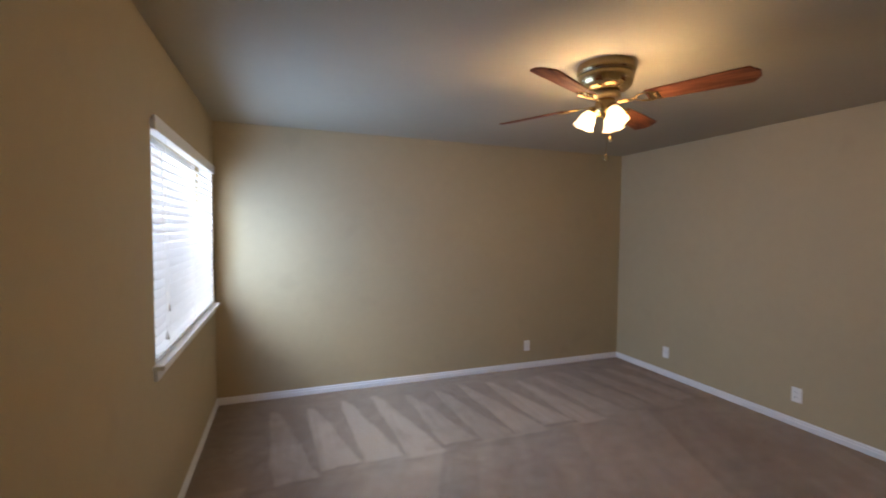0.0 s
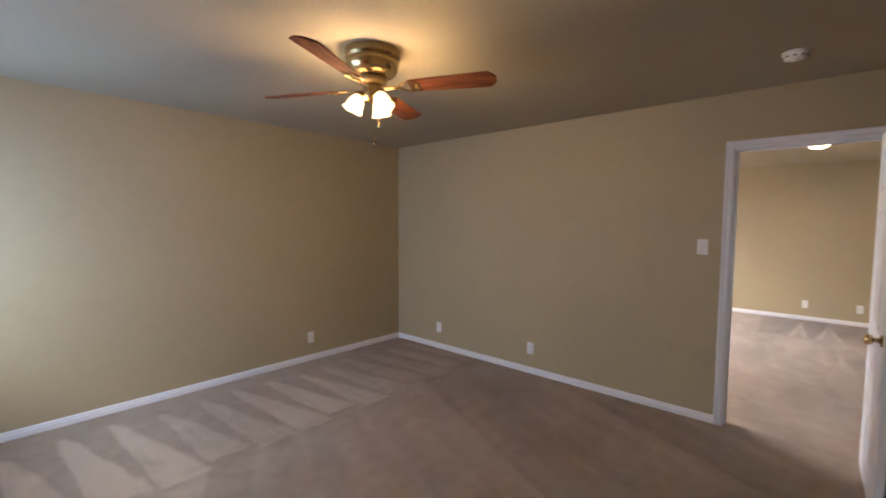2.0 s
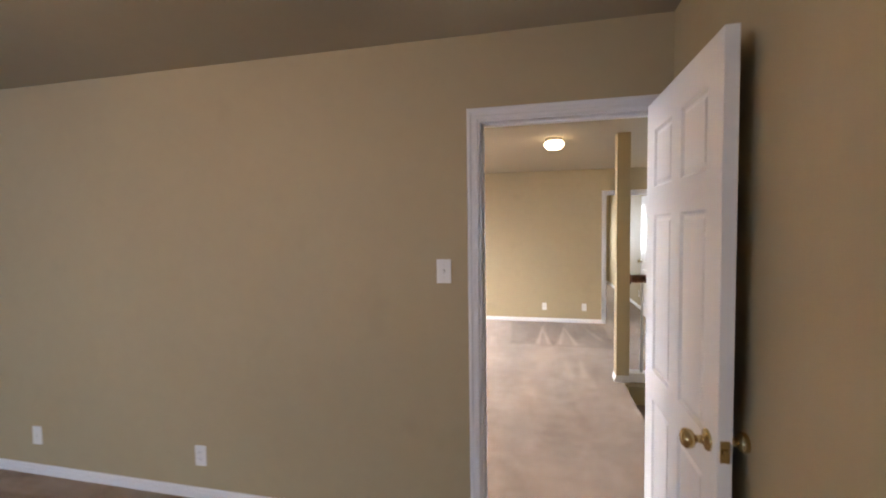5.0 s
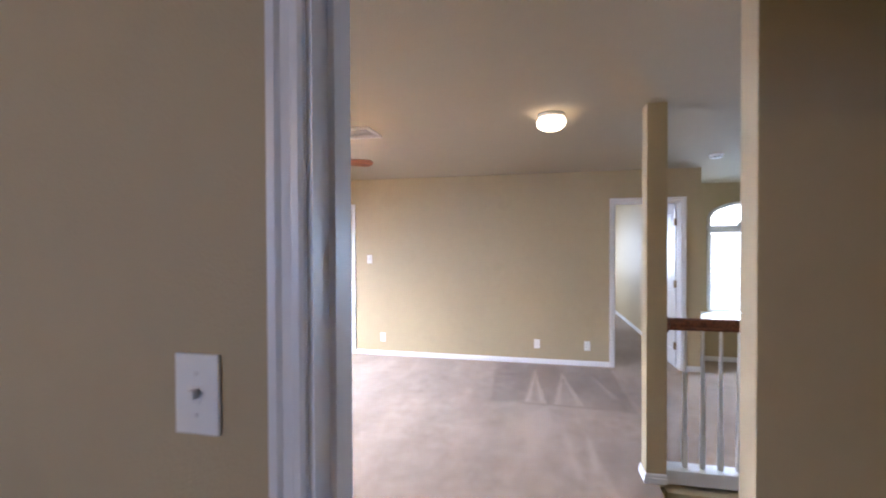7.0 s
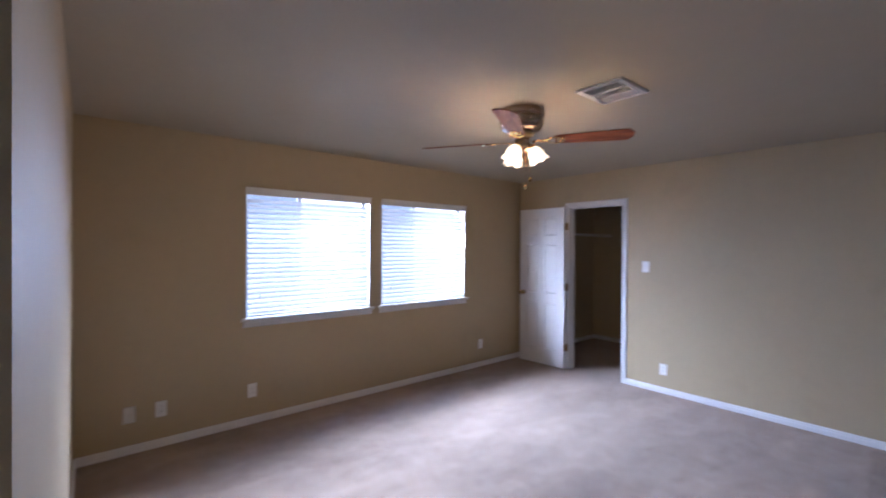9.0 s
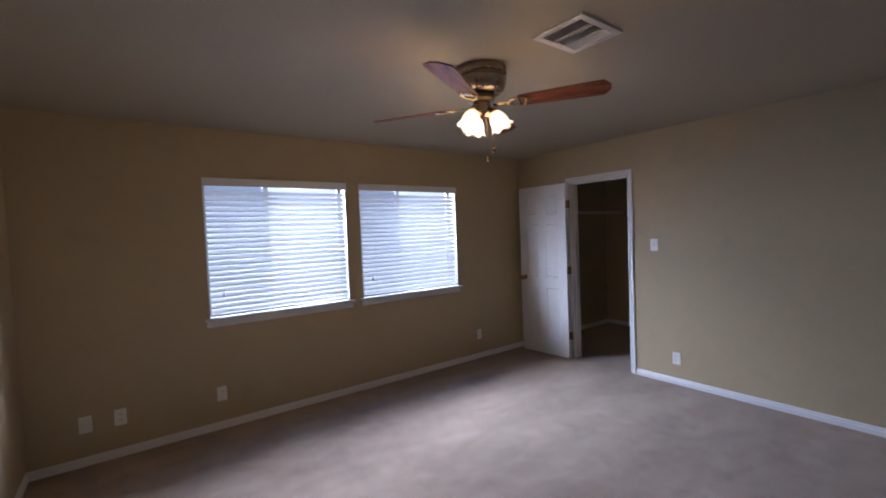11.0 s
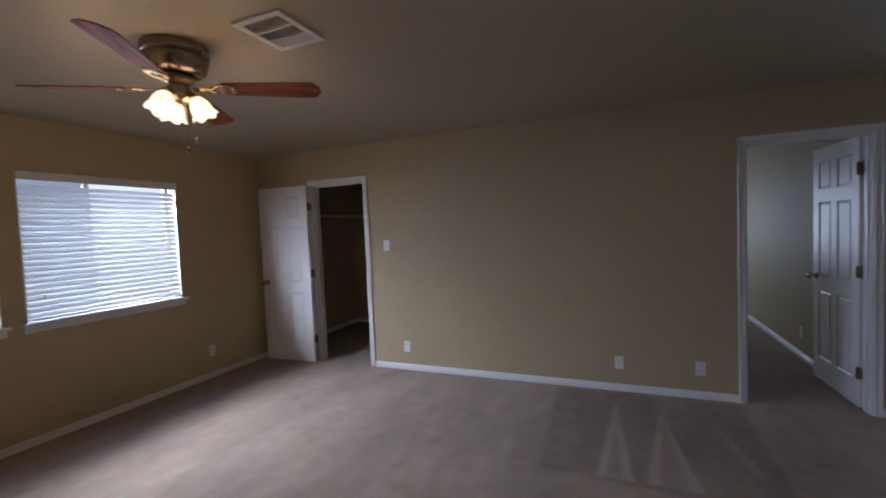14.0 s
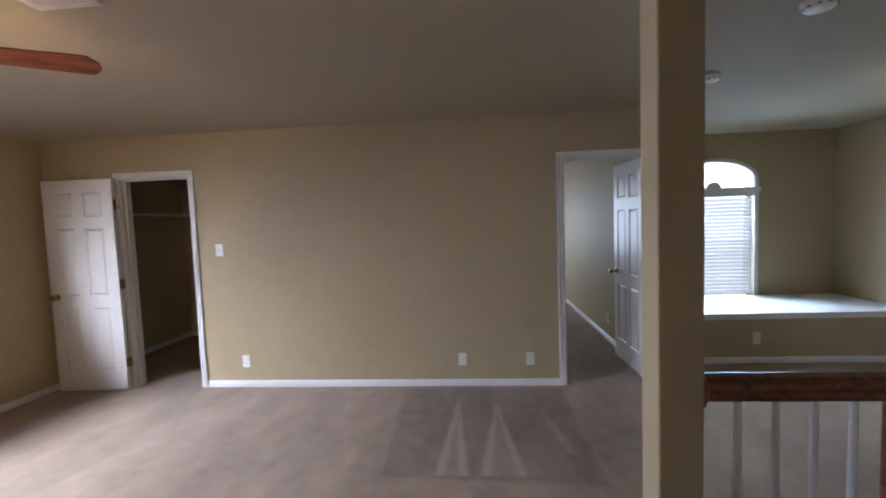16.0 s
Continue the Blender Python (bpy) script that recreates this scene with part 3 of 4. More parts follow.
def cords_of(top, x, z0, z1, y=0.034):
    part("tilt_cord", tube([(x, y, z1), (x + 0.004, y + 0.004, z0)], 0.0012, 5), WIRE, top)
    part("cord_tassel", lathe([(0.002, z0 + 0.004), (0.005, z0 - 0.002), (0.009, z0 - 0.03), (0.007, z0 - 0.034)], 12, m=pose(x + 0.004, y + 0.004, 0)), PLASTIC, top, "small plastic cord tassel", True)


def window(name, m, w, h, depth, label):
    """Vinyl sliding window with two sashes, sill and apron: x along the wall, y into the room from the wall's face, z from the sill."""
    top = tagged(new(name), label, "window", kind="structure")
    top.matrix_world = m
    d = -depth + 0.02
    f = 0.035
    part("window_frame", boxes((0, d, 0, f, d + 0.022, h), (w - f, d, 0, w, d + 0.022, h), (f, d, 0, w - f, d + 0.022, f), (f, d, h - f, w - f, d + 0.022, h)), VINYL, top)
    part("meeting_rail", boxes((w * 0.58 - 0.022, d + 0.006, f, w * 0.58 + 0.022, d + 0.022, h - f), bevel=0.003), VINYL, top)
    for a, b, y in ((f, w * 0.58 - 0.022, 0.008), (w * 0.58 + 0.022, w - f, 0.014)):
        g = part("pane", boxes((a, d + y, f, b, d + y + 0.004, h - f)), GLASS, top, "clear window glass")
        g.visible_shadow = False
    s = part("insect_screen", boxes((w * 0.58, d + 0.003, f, w - f, d + 0.004, h - f)), SCREEN, top, "grey insect screen over one sash")
    s.visible_shadow = False
    lin = -depth + 0.07
    part("reveal", boxes((0, lin, 0, 0.008, 0, h)), TRIM, top)
    part("reveal", boxes((w - 0.008, lin, 0, w, 0, h)), TRIM, top)
    part("reveal", boxes((0.008, lin, h - 0.008, w - 0.008, 0, h)), TRIM, top)
    part("window_sill", boxes((-0.035, -depth + 0.07, -0.004, w + 0.035, 0.045, 0.018), bevel=0.005), TRIM, top)
    part("apron", boxes((-0.02, 0.0, -0.055, w + 0.02, 0.014, -0.0045), bevel=0.003), TRIM, top)
    return top


# x axis of the local pose runs along the wall, y points into the room


def facing(x, y, z, rz):
    return pose(x, y, z, 0, 0, rz)


# west wall: local x along -y
window("window_1", facing(XB, WA[1], WA[2], -90), WA[1] - WA[0], WA[3] - WA[2], 0.16, "white vinyl sliding window with sill and apron")
b = blind(facing(XB - 0.012, WA[1] - 0.01, WA[2] + 0.02, -90), WA[1] - WA[0] - 0.02, WA[3] - WA[2] - 0.02, "white slatted blind lowered over the bedroom window")
cords_of(b, 1.52, 0.25, 1.05)
cords_of(b, 1.56, 0.12, 1.05)
for nm, W in (("window_2", W1), ("window_3", W2)):
    window(nm, facing(W[1], YW, W[2], 180), W[1] - W[0], W[3] - W[2], 0.16, "white vinyl sliding window with sill and apron in the loft")
    b = blind(facing(W[1] - 0.01, YW + 0.012, W[2] + 0.02, 180), W[1] - W[0] - 0.02, W[3] - W[2] - 0.02, "white slatted blind lowered over a loft window")
    cords_of(b, 1.08, 0.2, 1.0)
window("window_4", facing(XE, -0.9, 0.8, 90), 1.4, 1.2, 0.16, "white vinyl sliding window of the far bedroom")


def arch_window():
    y0, y1, z0, zs, zt = -3.315, -2.405, 0.505, 1.905, 2.105
    c, half = (y0 + y1) / 2, (y1 - y0) / 2
    top = tagged(new("window_5"), "white arched window with a sunburst shade above the blind", "window", kind="structure")

    def head(y, off=0.0):
        k = max(0.0, 1 - ((y - c) / half) ** 2)
        return zs + off + (zt - zs) * math.sqrt(k) ** 1.2

    n = 24
    path = [(y0, z0 + (zs - z0) * i / 6) for i in range(6)] + [(y0 + (y1 - y0) * i / n, head(y0 + (y1 - y0) * i / n)) for i in range(n + 1)] + [(y1, zs - (zs - z0) * (i + 1) / 6) for i in range(6)]
    # arched face trim
    bm = bmesh.new()
    rings = []
    for i, (y, z) in enumerate(path):
        ya, za = path[max(0, i - 1)]
        yb, zb = path[min(len(path) - 1, i + 1)]
        d = Vector((yb - ya, zb - za)).normalized()
        nrm = Vector((-d.y, d.x))
        rings.append([bm.verts.new((x, y + nrm.x * o, z + nrm.y * o)) for x, o in ((11.06, -0.012), (11.035, -0.012), (11.030, 0.0), (11.032, 0.028), (11.05, 0.034))])
    for a, b2 in zip(rings, rings[1:]):
        for k in range(4):
            bm.faces.new((a[k], a[k + 1], b2[k + 1], b2[k]))
    bmesh.ops.recalc_face_normals(bm, faces=bm.faces)
    part("arch_trim", bm, TRIM, top, smooth=False)
    part("window_frame", boxes((11.16, y0, z0, 11.20, y0 + 0.04, zs), (11.16, y1 - 0.04, z0, 11.20, y1, zs), (11.16, y0 + 0.04, z0, 11.20, y1 - 0.04, z0 + 0.04), (11.16, y0 + 0.04, 1.71, 11.20, y1 - 0.04, 1.76), (11.16, y0 + 0.04, 1.12, 11.20, y1 - 0.04, 1.16)), VINYL, top)
    g = part("pane", boxes((11.175, y0 + 0.02, z0 + 0.02, 11.179, y1 - 0.02, zt)), GLASS, top, "clear window glass")
    g.visible_shadow = False
    # sunburst pleats in the arch
    bm = bmesh.new()
    inner, outer = [], []
    m = 44
    zb = 1.795
    for i in range(m + 1):
        a = math.pi * i / m
        dy, dz = -math.cos(a), math.sin(a)
        lo, hi = 0.05, 0.9
        for _ in range(24):
            r = (lo + hi) / 2
            y, z = c + dy * r, zb + dz * r
            inside = abs(y - c) < half - 0.01 and z < head(y) - 0.012
            lo, hi = (r, hi) if inside else (lo, r)
        x = 11.085 + (0.010 if i % 2 else -0.010)
        inner.append(bm.verts.new((x, c + dy * 0.07, zb + dz * 0.05)))
        outer.append(bm.verts.new((x, c + dy * lo, zb + dz * lo)))
    for i in range(m):
        bm.faces.new((inner[i], inner[i + 1], outer[i + 1], outer[i]))
    part("sunburst_shade", bm, SLAT, top, "pleated white fabric fan shade")
    part("shade_hub", lathe([(0.004, -0.006), (0.085, -0.006), (0.085, 0.004), (0.07, 0.008), (0.004, 0.008)], 24, m=Matrix.Translation((11.07, c, zb)) @ Matrix.Diagonal((1, 1, 0.75, 1)) @ pose(0, 0, 0, 0, -90, 0)), VENTM, top, "grey half-round hub of the shade")
    part("shade_bar", boxes((11.02, y0 - 0.045, 1.738, 11.06, y1 + 0.045, 1.785), bevel=0.004), TRIM, top)
    blind(facing(11.078, y0 + 0.012, z0 + 0.004, 90), y1 - y0 - 0.024, 1.735 - z0, "white slatted blind lowered in the arched alcove window")


arch_window()


def backdrop(name, x0, y0, x1, y1, strength):
    bm = bmesh.new()
    vs = [bm.verts.new(p) for p in ((x0, y0, -3), (x1, y1, -3), (x1, y1, 14), (x0, y0, 14))]
    bm.faces.new(vs)
    m = bpy.data.materials.new("bright_overcast_haze")
    m.use_nodes = True
    n, l = m.node_tree.nodes, m.node_tree.links
    n.remove(n["Principled BSDF"])
    e = n.new("ShaderNodeEmission")
    e.inputs[0].default_value, e.inputs[1].default_value = (0.88, 0.94, 1.0, 1), strength
    l.new(e.outputs[0], n["Material Output"].inputs[0])
    tagged(link(name, bm, m), "bright hazy daylight outside the windows", "backdrop", kind="structure")


backdrop("backdrop_west", -9, -12, -9, 16, HAZE)
backdrop("backdrop_north", -9, 14, 22, 14, HAZE)
backdrop("backdrop_east", 22, 14, 22, -14, HAZE)


# ---- ceiling fans ----
def ceiling_fan(m, label, turn, metal, blade_turn, chains, lit, watts, shade_size, ruffle, tone):
    top = empty("ceiling_fan", m, label, "ceiling fan")
    housing = [(0.147, 0.0), (0.149, -0.006), (0.149, -0.040), (0.146, -0.045), (0.142, -0.047), (0.142, -0.058), (0.146, -0.060), (0.145, -0.070), (0.141, -0.092), (0.131, -0.116), (0.112, -0.132), (0.082, -0.141), (0.04, -0.144), (0.02, -0.144)]
    part("motor_housing", lathe(housing, 48), metal, top, smooth=True)
    part("housing_band", lathe([(0.1415, -0.048), (0.1435, -0.050), (0.1435, -0.055), (0.1415, -0.057)], 48), HINGE, top, "dark vent band round the housing", True)
    part("flywheel", lathe([(0.04, -0.142), (0.076, -0.146), (0.080, -0.152), (0.080, -0.170), (0.074, -0.176), (0.04, -0.182)], 40), HINGE, top, "dark round flywheel under the housing", True)
    part("switch_cup", lathe([(0.05, -0.180), (0.052, -0.192), (0.056, -0.215), (0.056, -0.248), (0.048, -0.264), (0.02, -0.273), (0.004, -0.280)], 32), metal, top, smooth=True)
    blade_me = iron_me = None
    for k in range(4):
        a = blade_turn + 90 * k
        if blade_me is None:
            bm = bmesh.new()
            n = 14
            upper, lower = [], []
            for i in range(n + 1):
                s = i / n
                x = 0.215 + 0.468 * s
                w = 0.052 + 0.020 * s
                if s > 0.9:
                    w *= math.sqrt(max(0.05, 1 - ((s - 0.9) / 0.105) ** 2))
                upper.append([bm.verts.new((x, y, 0.003)) for y in (-w, -w * 0.4, w * 0.4, w)])
                lower.append([bm.verts.new((x, y, -0.003)) for y in (-w, -w * 0.4, w * 0.4, w)])
            for i in range(n):
                for j in range(3):
                    bm.faces.new((upper[i][j], upper[i + 1][j], upper[i + 1][j + 1], upper[i][j + 1]))
                    bm.faces.new((lower[i][j + 1], lower[i + 1][j + 1], lower[i + 1][j], lower[i][j]))
                bm.faces.new((upper[i][0], lower[i][0], lower[i + 1][0], upper[i + 1][0]))
                bm.faces.new((upper[i + 1][3], lower[i + 1][3], lower[i][3], upper[i][3]))
            for e in (0, n):
                for j in range(3):
                    bm.faces.new((upper[e][j], upper[e][j + 1], lower[e][j + 1], lower[e][j]))
            bmesh.ops.recalc_face_normals(bm, faces=bm.faces)
            ob = part("blade", bm, BLADE, top, "reddish cherry-stained wooden fan blade")
            blade_me = ob.data
        else:
            ob = new("blade", blade_me)
            ob.parent = top
            ob["label"] = "reddish cherry-stained wooden fan blade"
        ob.matrix_local = pose(0, 0, -0.200, 0, 0, a) @ pose(0, 0, 0, -13)
        if iron_me is None:
            bm = boxes((0.07, -0.014, -0.008, 0.17, 0.014, -0.002), bevel=0.002)
            for s in (-1, 1):
                tube([(0.15, 0.004 * s, -0.005), (0.19, 0.036 * s, -0.005), (0.235, 0.042 * s, -0.006), (0.262, 0.022 * s, -0.006), (0.255, 0.006 * s, -0.006)], 0.0055, 8, bm)
            box(bm, 0.225, -0.03, -0.0075, 0.275, 0.03, -0.0032, bevel=0.001)
            ob = part("blade_iron", bm, BRASS, top, "ornate brass blade bracket")
            iron_me = ob.data
        else:
            ob = new("blade_iron", iron_me)
            ob.parent = top
        ob.matrix_local = pose(0, 0, -0.200, 0, 0, a) @ pose(0, 0, 0, -13)
    seg = 36
    for k in range(3):
        q = pose(0, 0, 0, 0, 0, turn + 120 * k)
        arm = bmesh.new()
        tube([q @ Vector(p) for p in ((0.045, 0, -0.226), (0.058, 0, -0.219), (0.067, 0, -0.224), (0.071, 0, -0.236))], 0.0075, 10, arm)
        a_ob = part("light_arm", arm, BRASS, top, "curved brass lamp arm", True)
        tip = q @ Matrix.Translation((0.066, 0, -0.228)) @ pose(0, 0, 0, 0, -25, 0) @ Matrix.Scale(shade_size, 4)
        part("socket_cap", lathe([(0.012, 0.006), (0.024, 0.002), (0.027, -0.012), (0.026, -0.022)], 24, m=tip), BRASS, a_ob, smooth=True)
        bm = bmesh.new()
        prof = [(0.024, -0.018), (0.034, -0.030), (0.046, -0.052), (0.052, -0.075), (0.052, -0.092), (0.058, -0.108), (0.066, -0.118)]
        rings = []
        for r, z in prof + [(r - 0.003, z) for r, z in prof[::-1]]:
            ring = []
            for i in range(seg):
                an = 2 * math.pi * i / seg
                s = max(0.0, (-z - 0.07) / 0.05)
                rr = r * (1 + ruffle * s * math.cos(6 * an))
                ring.append(bm.verts.new(tip @ Vector((rr * math.cos(an), rr * math.sin(an), z - 0.09 * ruffle * s * math.cos(6 * an)))))
            rings.append(ring)
        for a, b2 in zip(rings, rings[1:]):
            for i in range(seg):
                bm.faces.new((a[i], a[(i + 1) % seg], b2[(i + 1) % seg], b2[i]))
        bmesh.ops.recalc_face_normals(bm, faces=bm.faces)
        shade = part("lamp_shade", bm, lit, top, "lit frosted tulip glass shade", True)
        shade.visible_shadow = False          # frosted glass lets the bulb's light through
        bulb = part("bulb", lathe([(0.010, -0.025), (0.012, -0.035), (0.024, -0.058), (0.026, -0.070), (0.020, -0.085), (0.004, -0.092)], 16, m=tip), lit, top, "glowing light bulb", True)
        bulb.visible_shadow = False
        data = bpy.data.lights.new("bulb_light", "POINT")
        data.energy, data.color, data.shadow_soft_size = watts, tone, 0.022
        new("bulb_light", data).matrix_world = m @ tip @ Matrix.Translation((0, 0, -0.066))
    for x, y, z in chains:
        c = part("pull_chain", tube([(x * 0.7, y * 0.7, -0.262), (x, y, -0.30), (x, y, z + 0.03)], 0.0013, 6), BRASS, top, "thin brass pull chain")
        part("chain_pull", lathe([(0.003, z + 0.032), (0.008, z + 0.026), (0.0095, z + 0.004), (0.007, z)], 16, m=pose(x, y, 0)), BRASS, c, "brass pull on the chain", True)
    return top


ceiling_fan(pose(2.435, 1.870, H), "flush brass ceiling fan with lit tulip lamps and cherry blades", 23, BRASS, 26, ((-0.01, -0.03, -0.51), (0.06, 0.02, -0.395)), SHADE, BULB_W, 0.87, 0.03, (1.0, 0.71, 0.41))
ceiling_fan(pose(7.13, 2.10, H), "flush bronze ceiling fan with lit tulip lamps and cherry blades", 70, NICKEL, -58, ((0.02, -0.02, -0.515), (0.068, -0.02, -0.46)), SHADE_LOFT, BULB_W_LOFT, 0.95, 0.08, (1.0, 0.63, 0.31))


# ---- ceiling fixtures ----
def dome_light(x, y, label):
    top = empty("ceiling_light", pose(x, y, H), label, "ceiling light")
    part("base_pan", lathe([(0.090, 0), (0.092, -0.008), (0.090, -0.024), (0.084, -0.030), (0.02, -0.030)], 40), PLASTIC, top, smooth=True)
    part("dome", lathe([(0.084, -0.028), (0.096, -0.042), (0.098, -0.060), (0.090, -0.082), (0.068, -0.100), (0.032, -0.110), (0.004, -0.112)], 40), DOME, top, "lit white glass dome", True)


dome_light(7.075, 0.053, "lit flush dome ceiling light with a white pan")
dome_light(8.95, -3.02, "lit flush dome ceiling light in the hall")


def smoke_detector(x, y, r=0.062):
    top = empty("smoke_detector", pose(x, y, H), "round white plastic smoke detector on the ceiling", "smoke detector", "smoke detectors")
    part("base", lathe([(r, 0), (r, -0.012), (r - 0.004, -0.014), (0.01, -0.014)], 32), PLASTIC, top, smooth=False)
    part("cover", lathe([(r * 0.92, -0.014), (r * 0.9, -0.026), (r * 0.78, -0.036), (r * 0.45, -0.040), (0.004, -0.041)], 32), PLASTIC, top, smooth=True)
    for k in range(10):
        q = pose(0, 0, 0, 0, 0, 36 * k)
        bm = boxes((r * 0.84, -0.008, -0.0305, r * 0.905, 0.008, -0.0255))
        bm.transform(q)
        part("vent_slot", bm, SLOT, top)
    part("test_button", lathe([(0.010, -0.040), (0.010, -0.043), (0.004, -0.044)], 16), VENTM, top)


smoke_detector(3.935, 0.143)
smoke_detector(8.80, -1.63)
smoke_detector(7.825, -1.575, 0.07)


def ceiling_vent():
    x0, x1, y0, y1 = 7.075, 7.385, 1.392, 1.665
    top = empty("ceiling_vent", pose((x0 + x1) / 2, (y0 + y1) / 2, H), "white enamelled metal air vent in the ceiling", "air vent")
    w, d = (x1 - x0) / 2, (y1 - y0) / 2
    f = 0.032
    part("vent_frame", boxes((-w, -d, -0.012, -w + f, d, 0), (w - f, -d, -0.012, w, d, 0), (-w + f, -d, -0.012, w - f, -d + f, 0), (-w + f, d - f, -0.012, w - f, d, 0), bevel=0.002), VENTM, top)
    # flat near-black sheet: the shade inside the duct is put into its colour
    part("cavity", boxes((-w + f, -d + f, -0.0035, w - f, d - f, -0.0015)), VENTD, top, "thin dark sheet for the shade of the duct behind the slats")
    for x in (-0.034, 0.050):
        part("divider", boxes((x - 0.006, -d + f, -0.012, x + 0.006, d - f, -0.004)), VENTM, top)
    for x0s, count, lean in ((-0.116, 7, -0.0075), (-0.022, 6, -0.0075), (0.060, 6, 0.0085)):
        for i in range(count):
            xc = x0s + i * 0.0112
            bm = bmesh.new()
            sweep([(-0.0008, 0), (0.0008, 0), (0.0008 + lean, -0.008), (-0.0008 + lean, -0.008)], (xc, -d + f, -0.004), (xc, d - f, -0.004), (1, 0, 0), (0, 0, 1), bm)
            part("slat", bm, VENTM, top)


ceiling_vent()


# ---- plates ----
def plate(m, kind, label):
    """A cover plate: x along the wall, y out of the wall, z up, centred."""
    top = empty("light_switch" if kind == "switch" else "wall_outlet", m, label, "light switch" if kind == "switch" else "wall outlet", "wall plates")
    part("cover_plate", boxes((-0.036, 0, -0.058, 0.036, 0.006, 0.058), bevel=0.0025), PLASTIC, top)
    if kind == "switch":
        part("toggle", boxes((-0.005, 0.004, -0.004, 0.005, 0.019, 0.009), bevel=0.0015), PLASTIC, top)
        part("toggle_slot", boxes((-0.0065, 0.0058, -0.013, 0.0065, 0.0068, 0.013)), VENTM, top, "grey slot round the toggle")
        for z in (-0.030, 0.030):
            part("screw", lathe([(0.0035, 0.0055), (0.0035, 0.0068), (0.002, 0.0074)], 10, m=pose(0, 0, z, -90)), VENTM, top)
    elif kind == "outlet":
        for z in (-0.020, 0.020):
            r = part("receptacle", boxes((-0.017, 0.005, z - 0.014, 0.017, 0.0078, z + 0.014), bevel=0.001), PLASTIC, top)
            part("socket_slot", boxes((-0.0085, 0.0075, z - 0.004, -0.006, 0.0083, z + 0.006)), SLOT, r)
            part("socket_slot", boxes((0.006, 0.0075, z - 0.004, 0.0085, 0.0083, z + 0.006)), SLOT, r)
        part("screw", lathe([(0.003, 0.0055), (0.003, 0.0068), (0.002, 0.0074)], 10, m=pose(0, 0, 0, -90)), VENTM, top)
    else:
        part("jack", boxes((-0.008, 0.005, -0.008, 0.008, 0.009, 0.008), bevel=0.001), VENTM, top, "small grey cable jack")


OUT = "white plastic duplex outlet above the baseboard"
JACK = "white plastic cable plate above the baseboard"
SWI = "white plastic toggle light switch beside the doorway"
WEST, EAST, NORTH = 90, -90, 180      # turn of plates on walls that face -x, +x and -y
plate(pose(XA0, 0.650, 1.32, 0, 0, WEST), "switch", SWI)
plate(pose(XF0, 2.388, 1.32, 0, 0, WEST), "switch", SWI)
for y, k in ((3.312, "jack"), (2.087, "outlet")):
    plate(pose(XA0, y, 0.25, 0, 0, WEST), k, JACK if k == "jack" else OUT)
plate(pose(3.315, YA1, 0.25, 0, 0, NORTH), "outlet", OUT)
for y, k in ((2.197, "outlet"), (0.125, "jack"), (-0.488, "outlet")):
    plate(pose(XF0, y, 0.248, 0, 0, WEST), k, JACK if k == "jack" else OUT)
for x, k in ((5.18, "jack"), (5.375, "outlet"), (6.03, "outlet"), (8.80, "outlet")):
    plate(pose(x, YW, 0.285, 0, 0, NORTH), k, JACK if k == "jack" else OUT)
plate(pose(10.12, -2.765, 0.25, 0, 0, WEST), "outlet", OUT)
plate(pose(10.98, -1.60, 0.27, 0, 0, 0), "outlet", OUT)


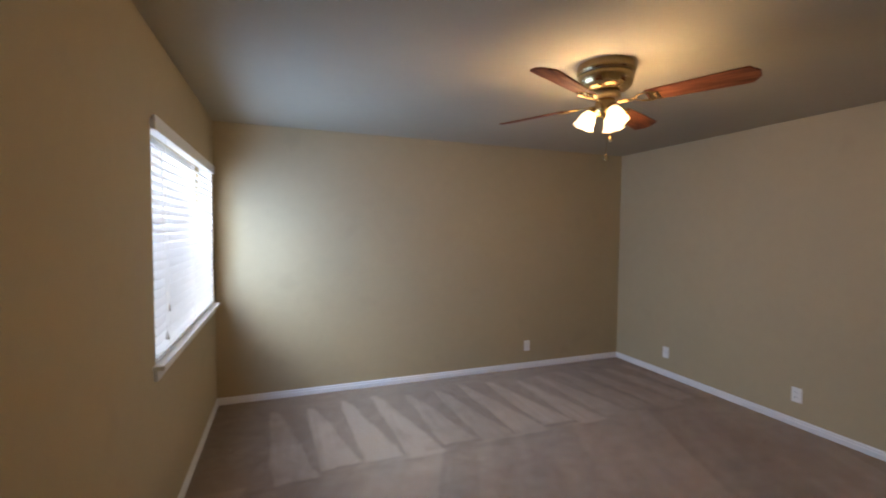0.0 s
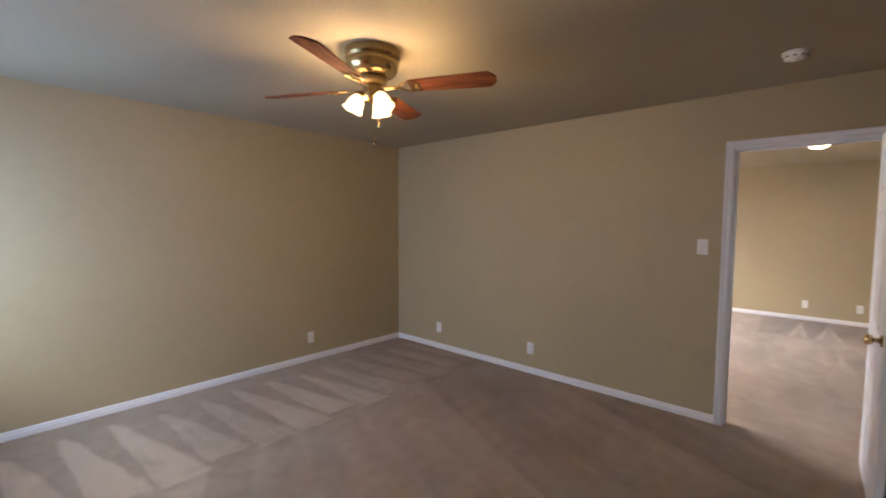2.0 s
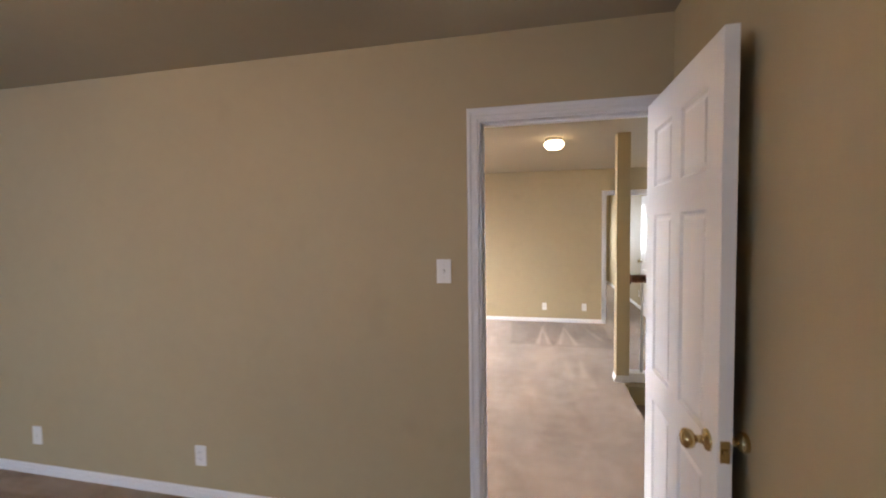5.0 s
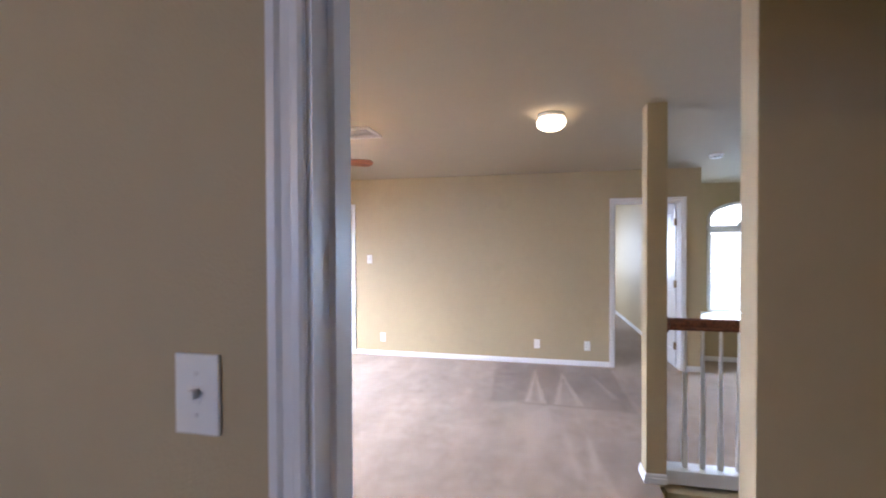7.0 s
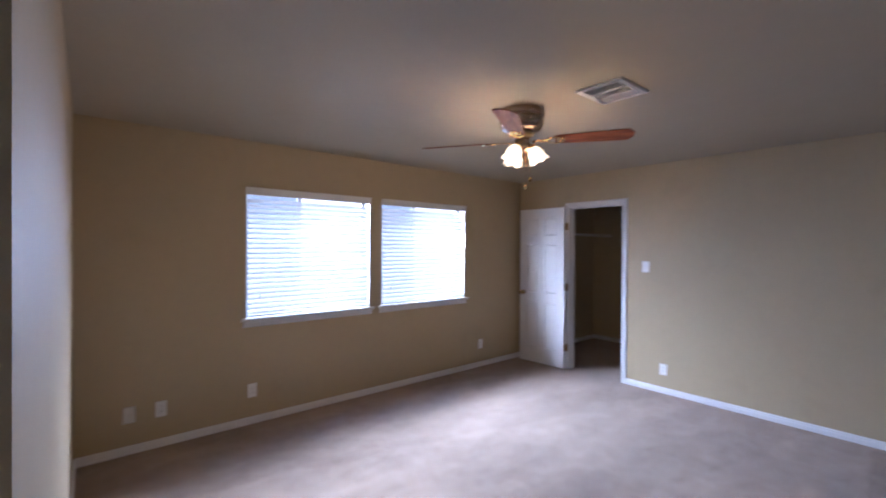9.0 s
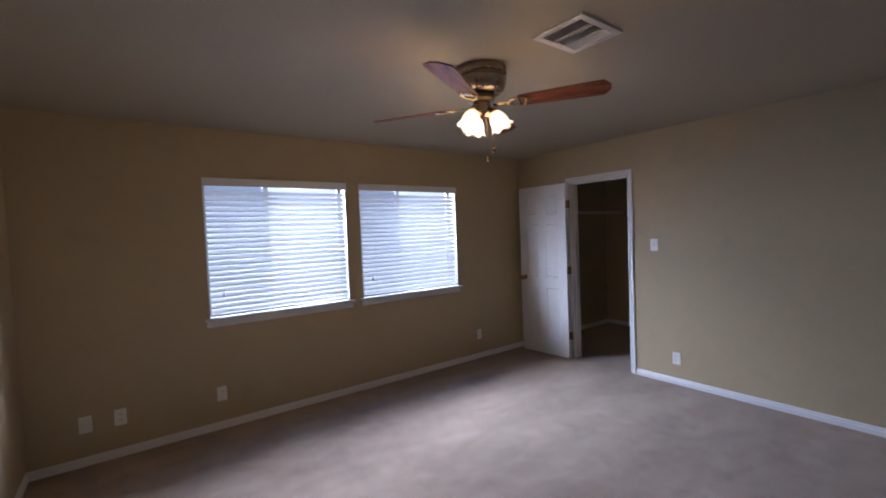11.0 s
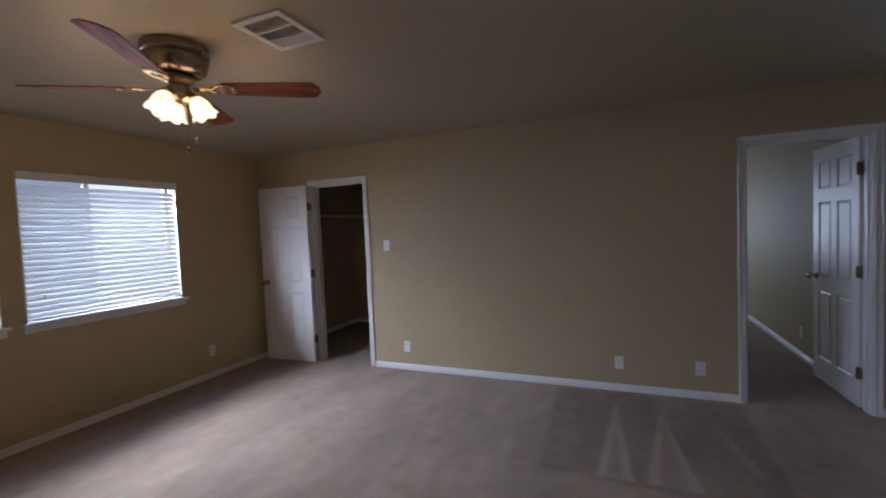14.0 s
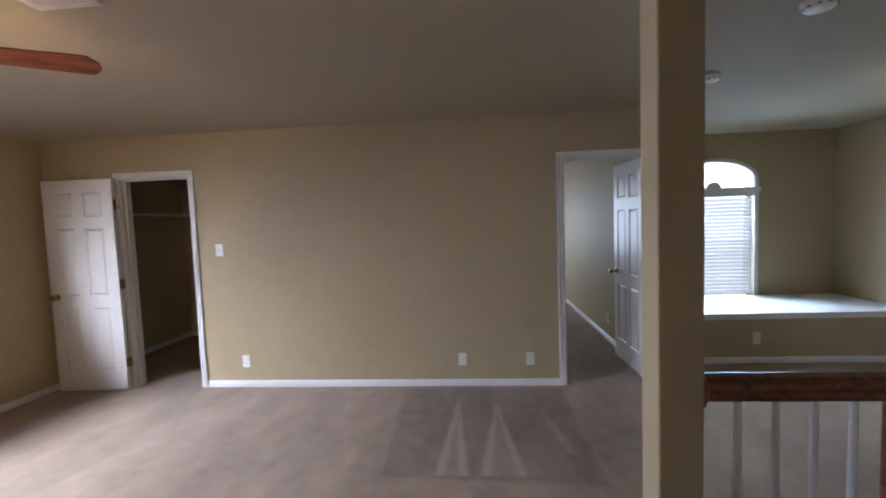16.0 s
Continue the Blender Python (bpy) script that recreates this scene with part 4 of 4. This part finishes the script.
# ---- stair railing ----
def railing():
    top = empty("stair_railing", pose(7.02, -0.653, 0), "stair railing with reddish wooden handrail and white balusters", "railing")
    part("curb", boxes((-0.055, -3.54, 0, 0.055, 0, 0.075), (-0.062, -3.54, 0.075, 0.062, 0, 0.092), bevel=0.004), TRIM, top, "white painted curb under the balusters")
    prof = [(-0.020, 0), (0.020, 0), (0.026, 0.012), (0.022, 0.024), (0.033, 0.040), (0.033, 0.056), (0.022, 0.070), (0, 0.076), (-0.022, 0.070), (-0.033, 0.056), (-0.033, 0.040), (-0.022, 0.024), (-0.026, 0.012)]
    for a, b2 in ((-0.012, -3.54),):
        part("handrail", sweep(prof, (0, a, 0.975), (0, b2, 0.975), (1, 0, 0), (0, 0, 1)), RAILW, top, "reddish brown stained wooden handrail")
    part("rosette", lathe([(0.062, 0), (0.062, 0.008), (0.052, 0.014), (0.046, 0.02)], 28, m=pose(0, 0, 1.01, 90)), RAILW, top, "round wooden rosette where the rail meets the column", True)
    n = part("newel_post", boxes((-0.040, -0.622, 0.0, 0.040, -0.540, 0.955), bevel=0.004), RAILW, top, "reddish stained wooden newel post under the rail")
    part("newel_cap", boxes((-0.044, -0.628, 0.955, 0.044, -0.534, 0.976), bevel=0.004), RAILW, n)
    me = None
    y = -0.122
    while y > -3.5:
        if not -0.64 < y < -0.515:
            if me is None:
                bm = boxes((-0.0135, -0.0135, 0.092, 0.0135, 0.0135, 0.30), bevel=0.002)
                lathe([(0.0135, 0.30), (0.0145, 0.31), (0.0105, 0.325), (0.0135, 0.36), (0.0125, 0.55), (0.0105, 0.80), (0.0095, 0.95), (0.0095, 0.977)], 12, bm)
                ob = part("baluster", bm, TRIM, top)
                me = ob.data
            else:
                ob = new("baluster", me)
                ob.parent = top
            ob.location = (0, y, 0)
        y -= 0.1035


railing()


# ---- closet ----
def wire_shelf():
    top = empty("wire_shelf", pose(9.72, YW, 1.73), "white coated wire shelf along the closet wall", "shelf")
    L, D = 1.76, 0.31
    bm = bmesh.new()
    for y in (-0.005, -D * 0.5, -D):
        tube([(0, y, 0), (L, y, 0)], 0.0032, 6, bm)
    tube([(0, -D - 0.004, -0.03), (L, -D - 0.004, -0.03)], 0.004, 6, bm)
    part("long_wire", bm, WIRE, top)
    me = None
    for i in range(70):
        if me is None:
            ob = part("cross_wire", tube([(0, -0.004, 0.003), (0, -D - 0.003, 0.003), (0, -D - 0.004, -0.03)], 0.0018, 5), WIRE, top)
            me = ob.data
        else:
            ob = new("cross_wire", me)
            ob.parent = top
        ob.location = (0.012 + i * 0.0252, 0, 0)


wire_shelf()
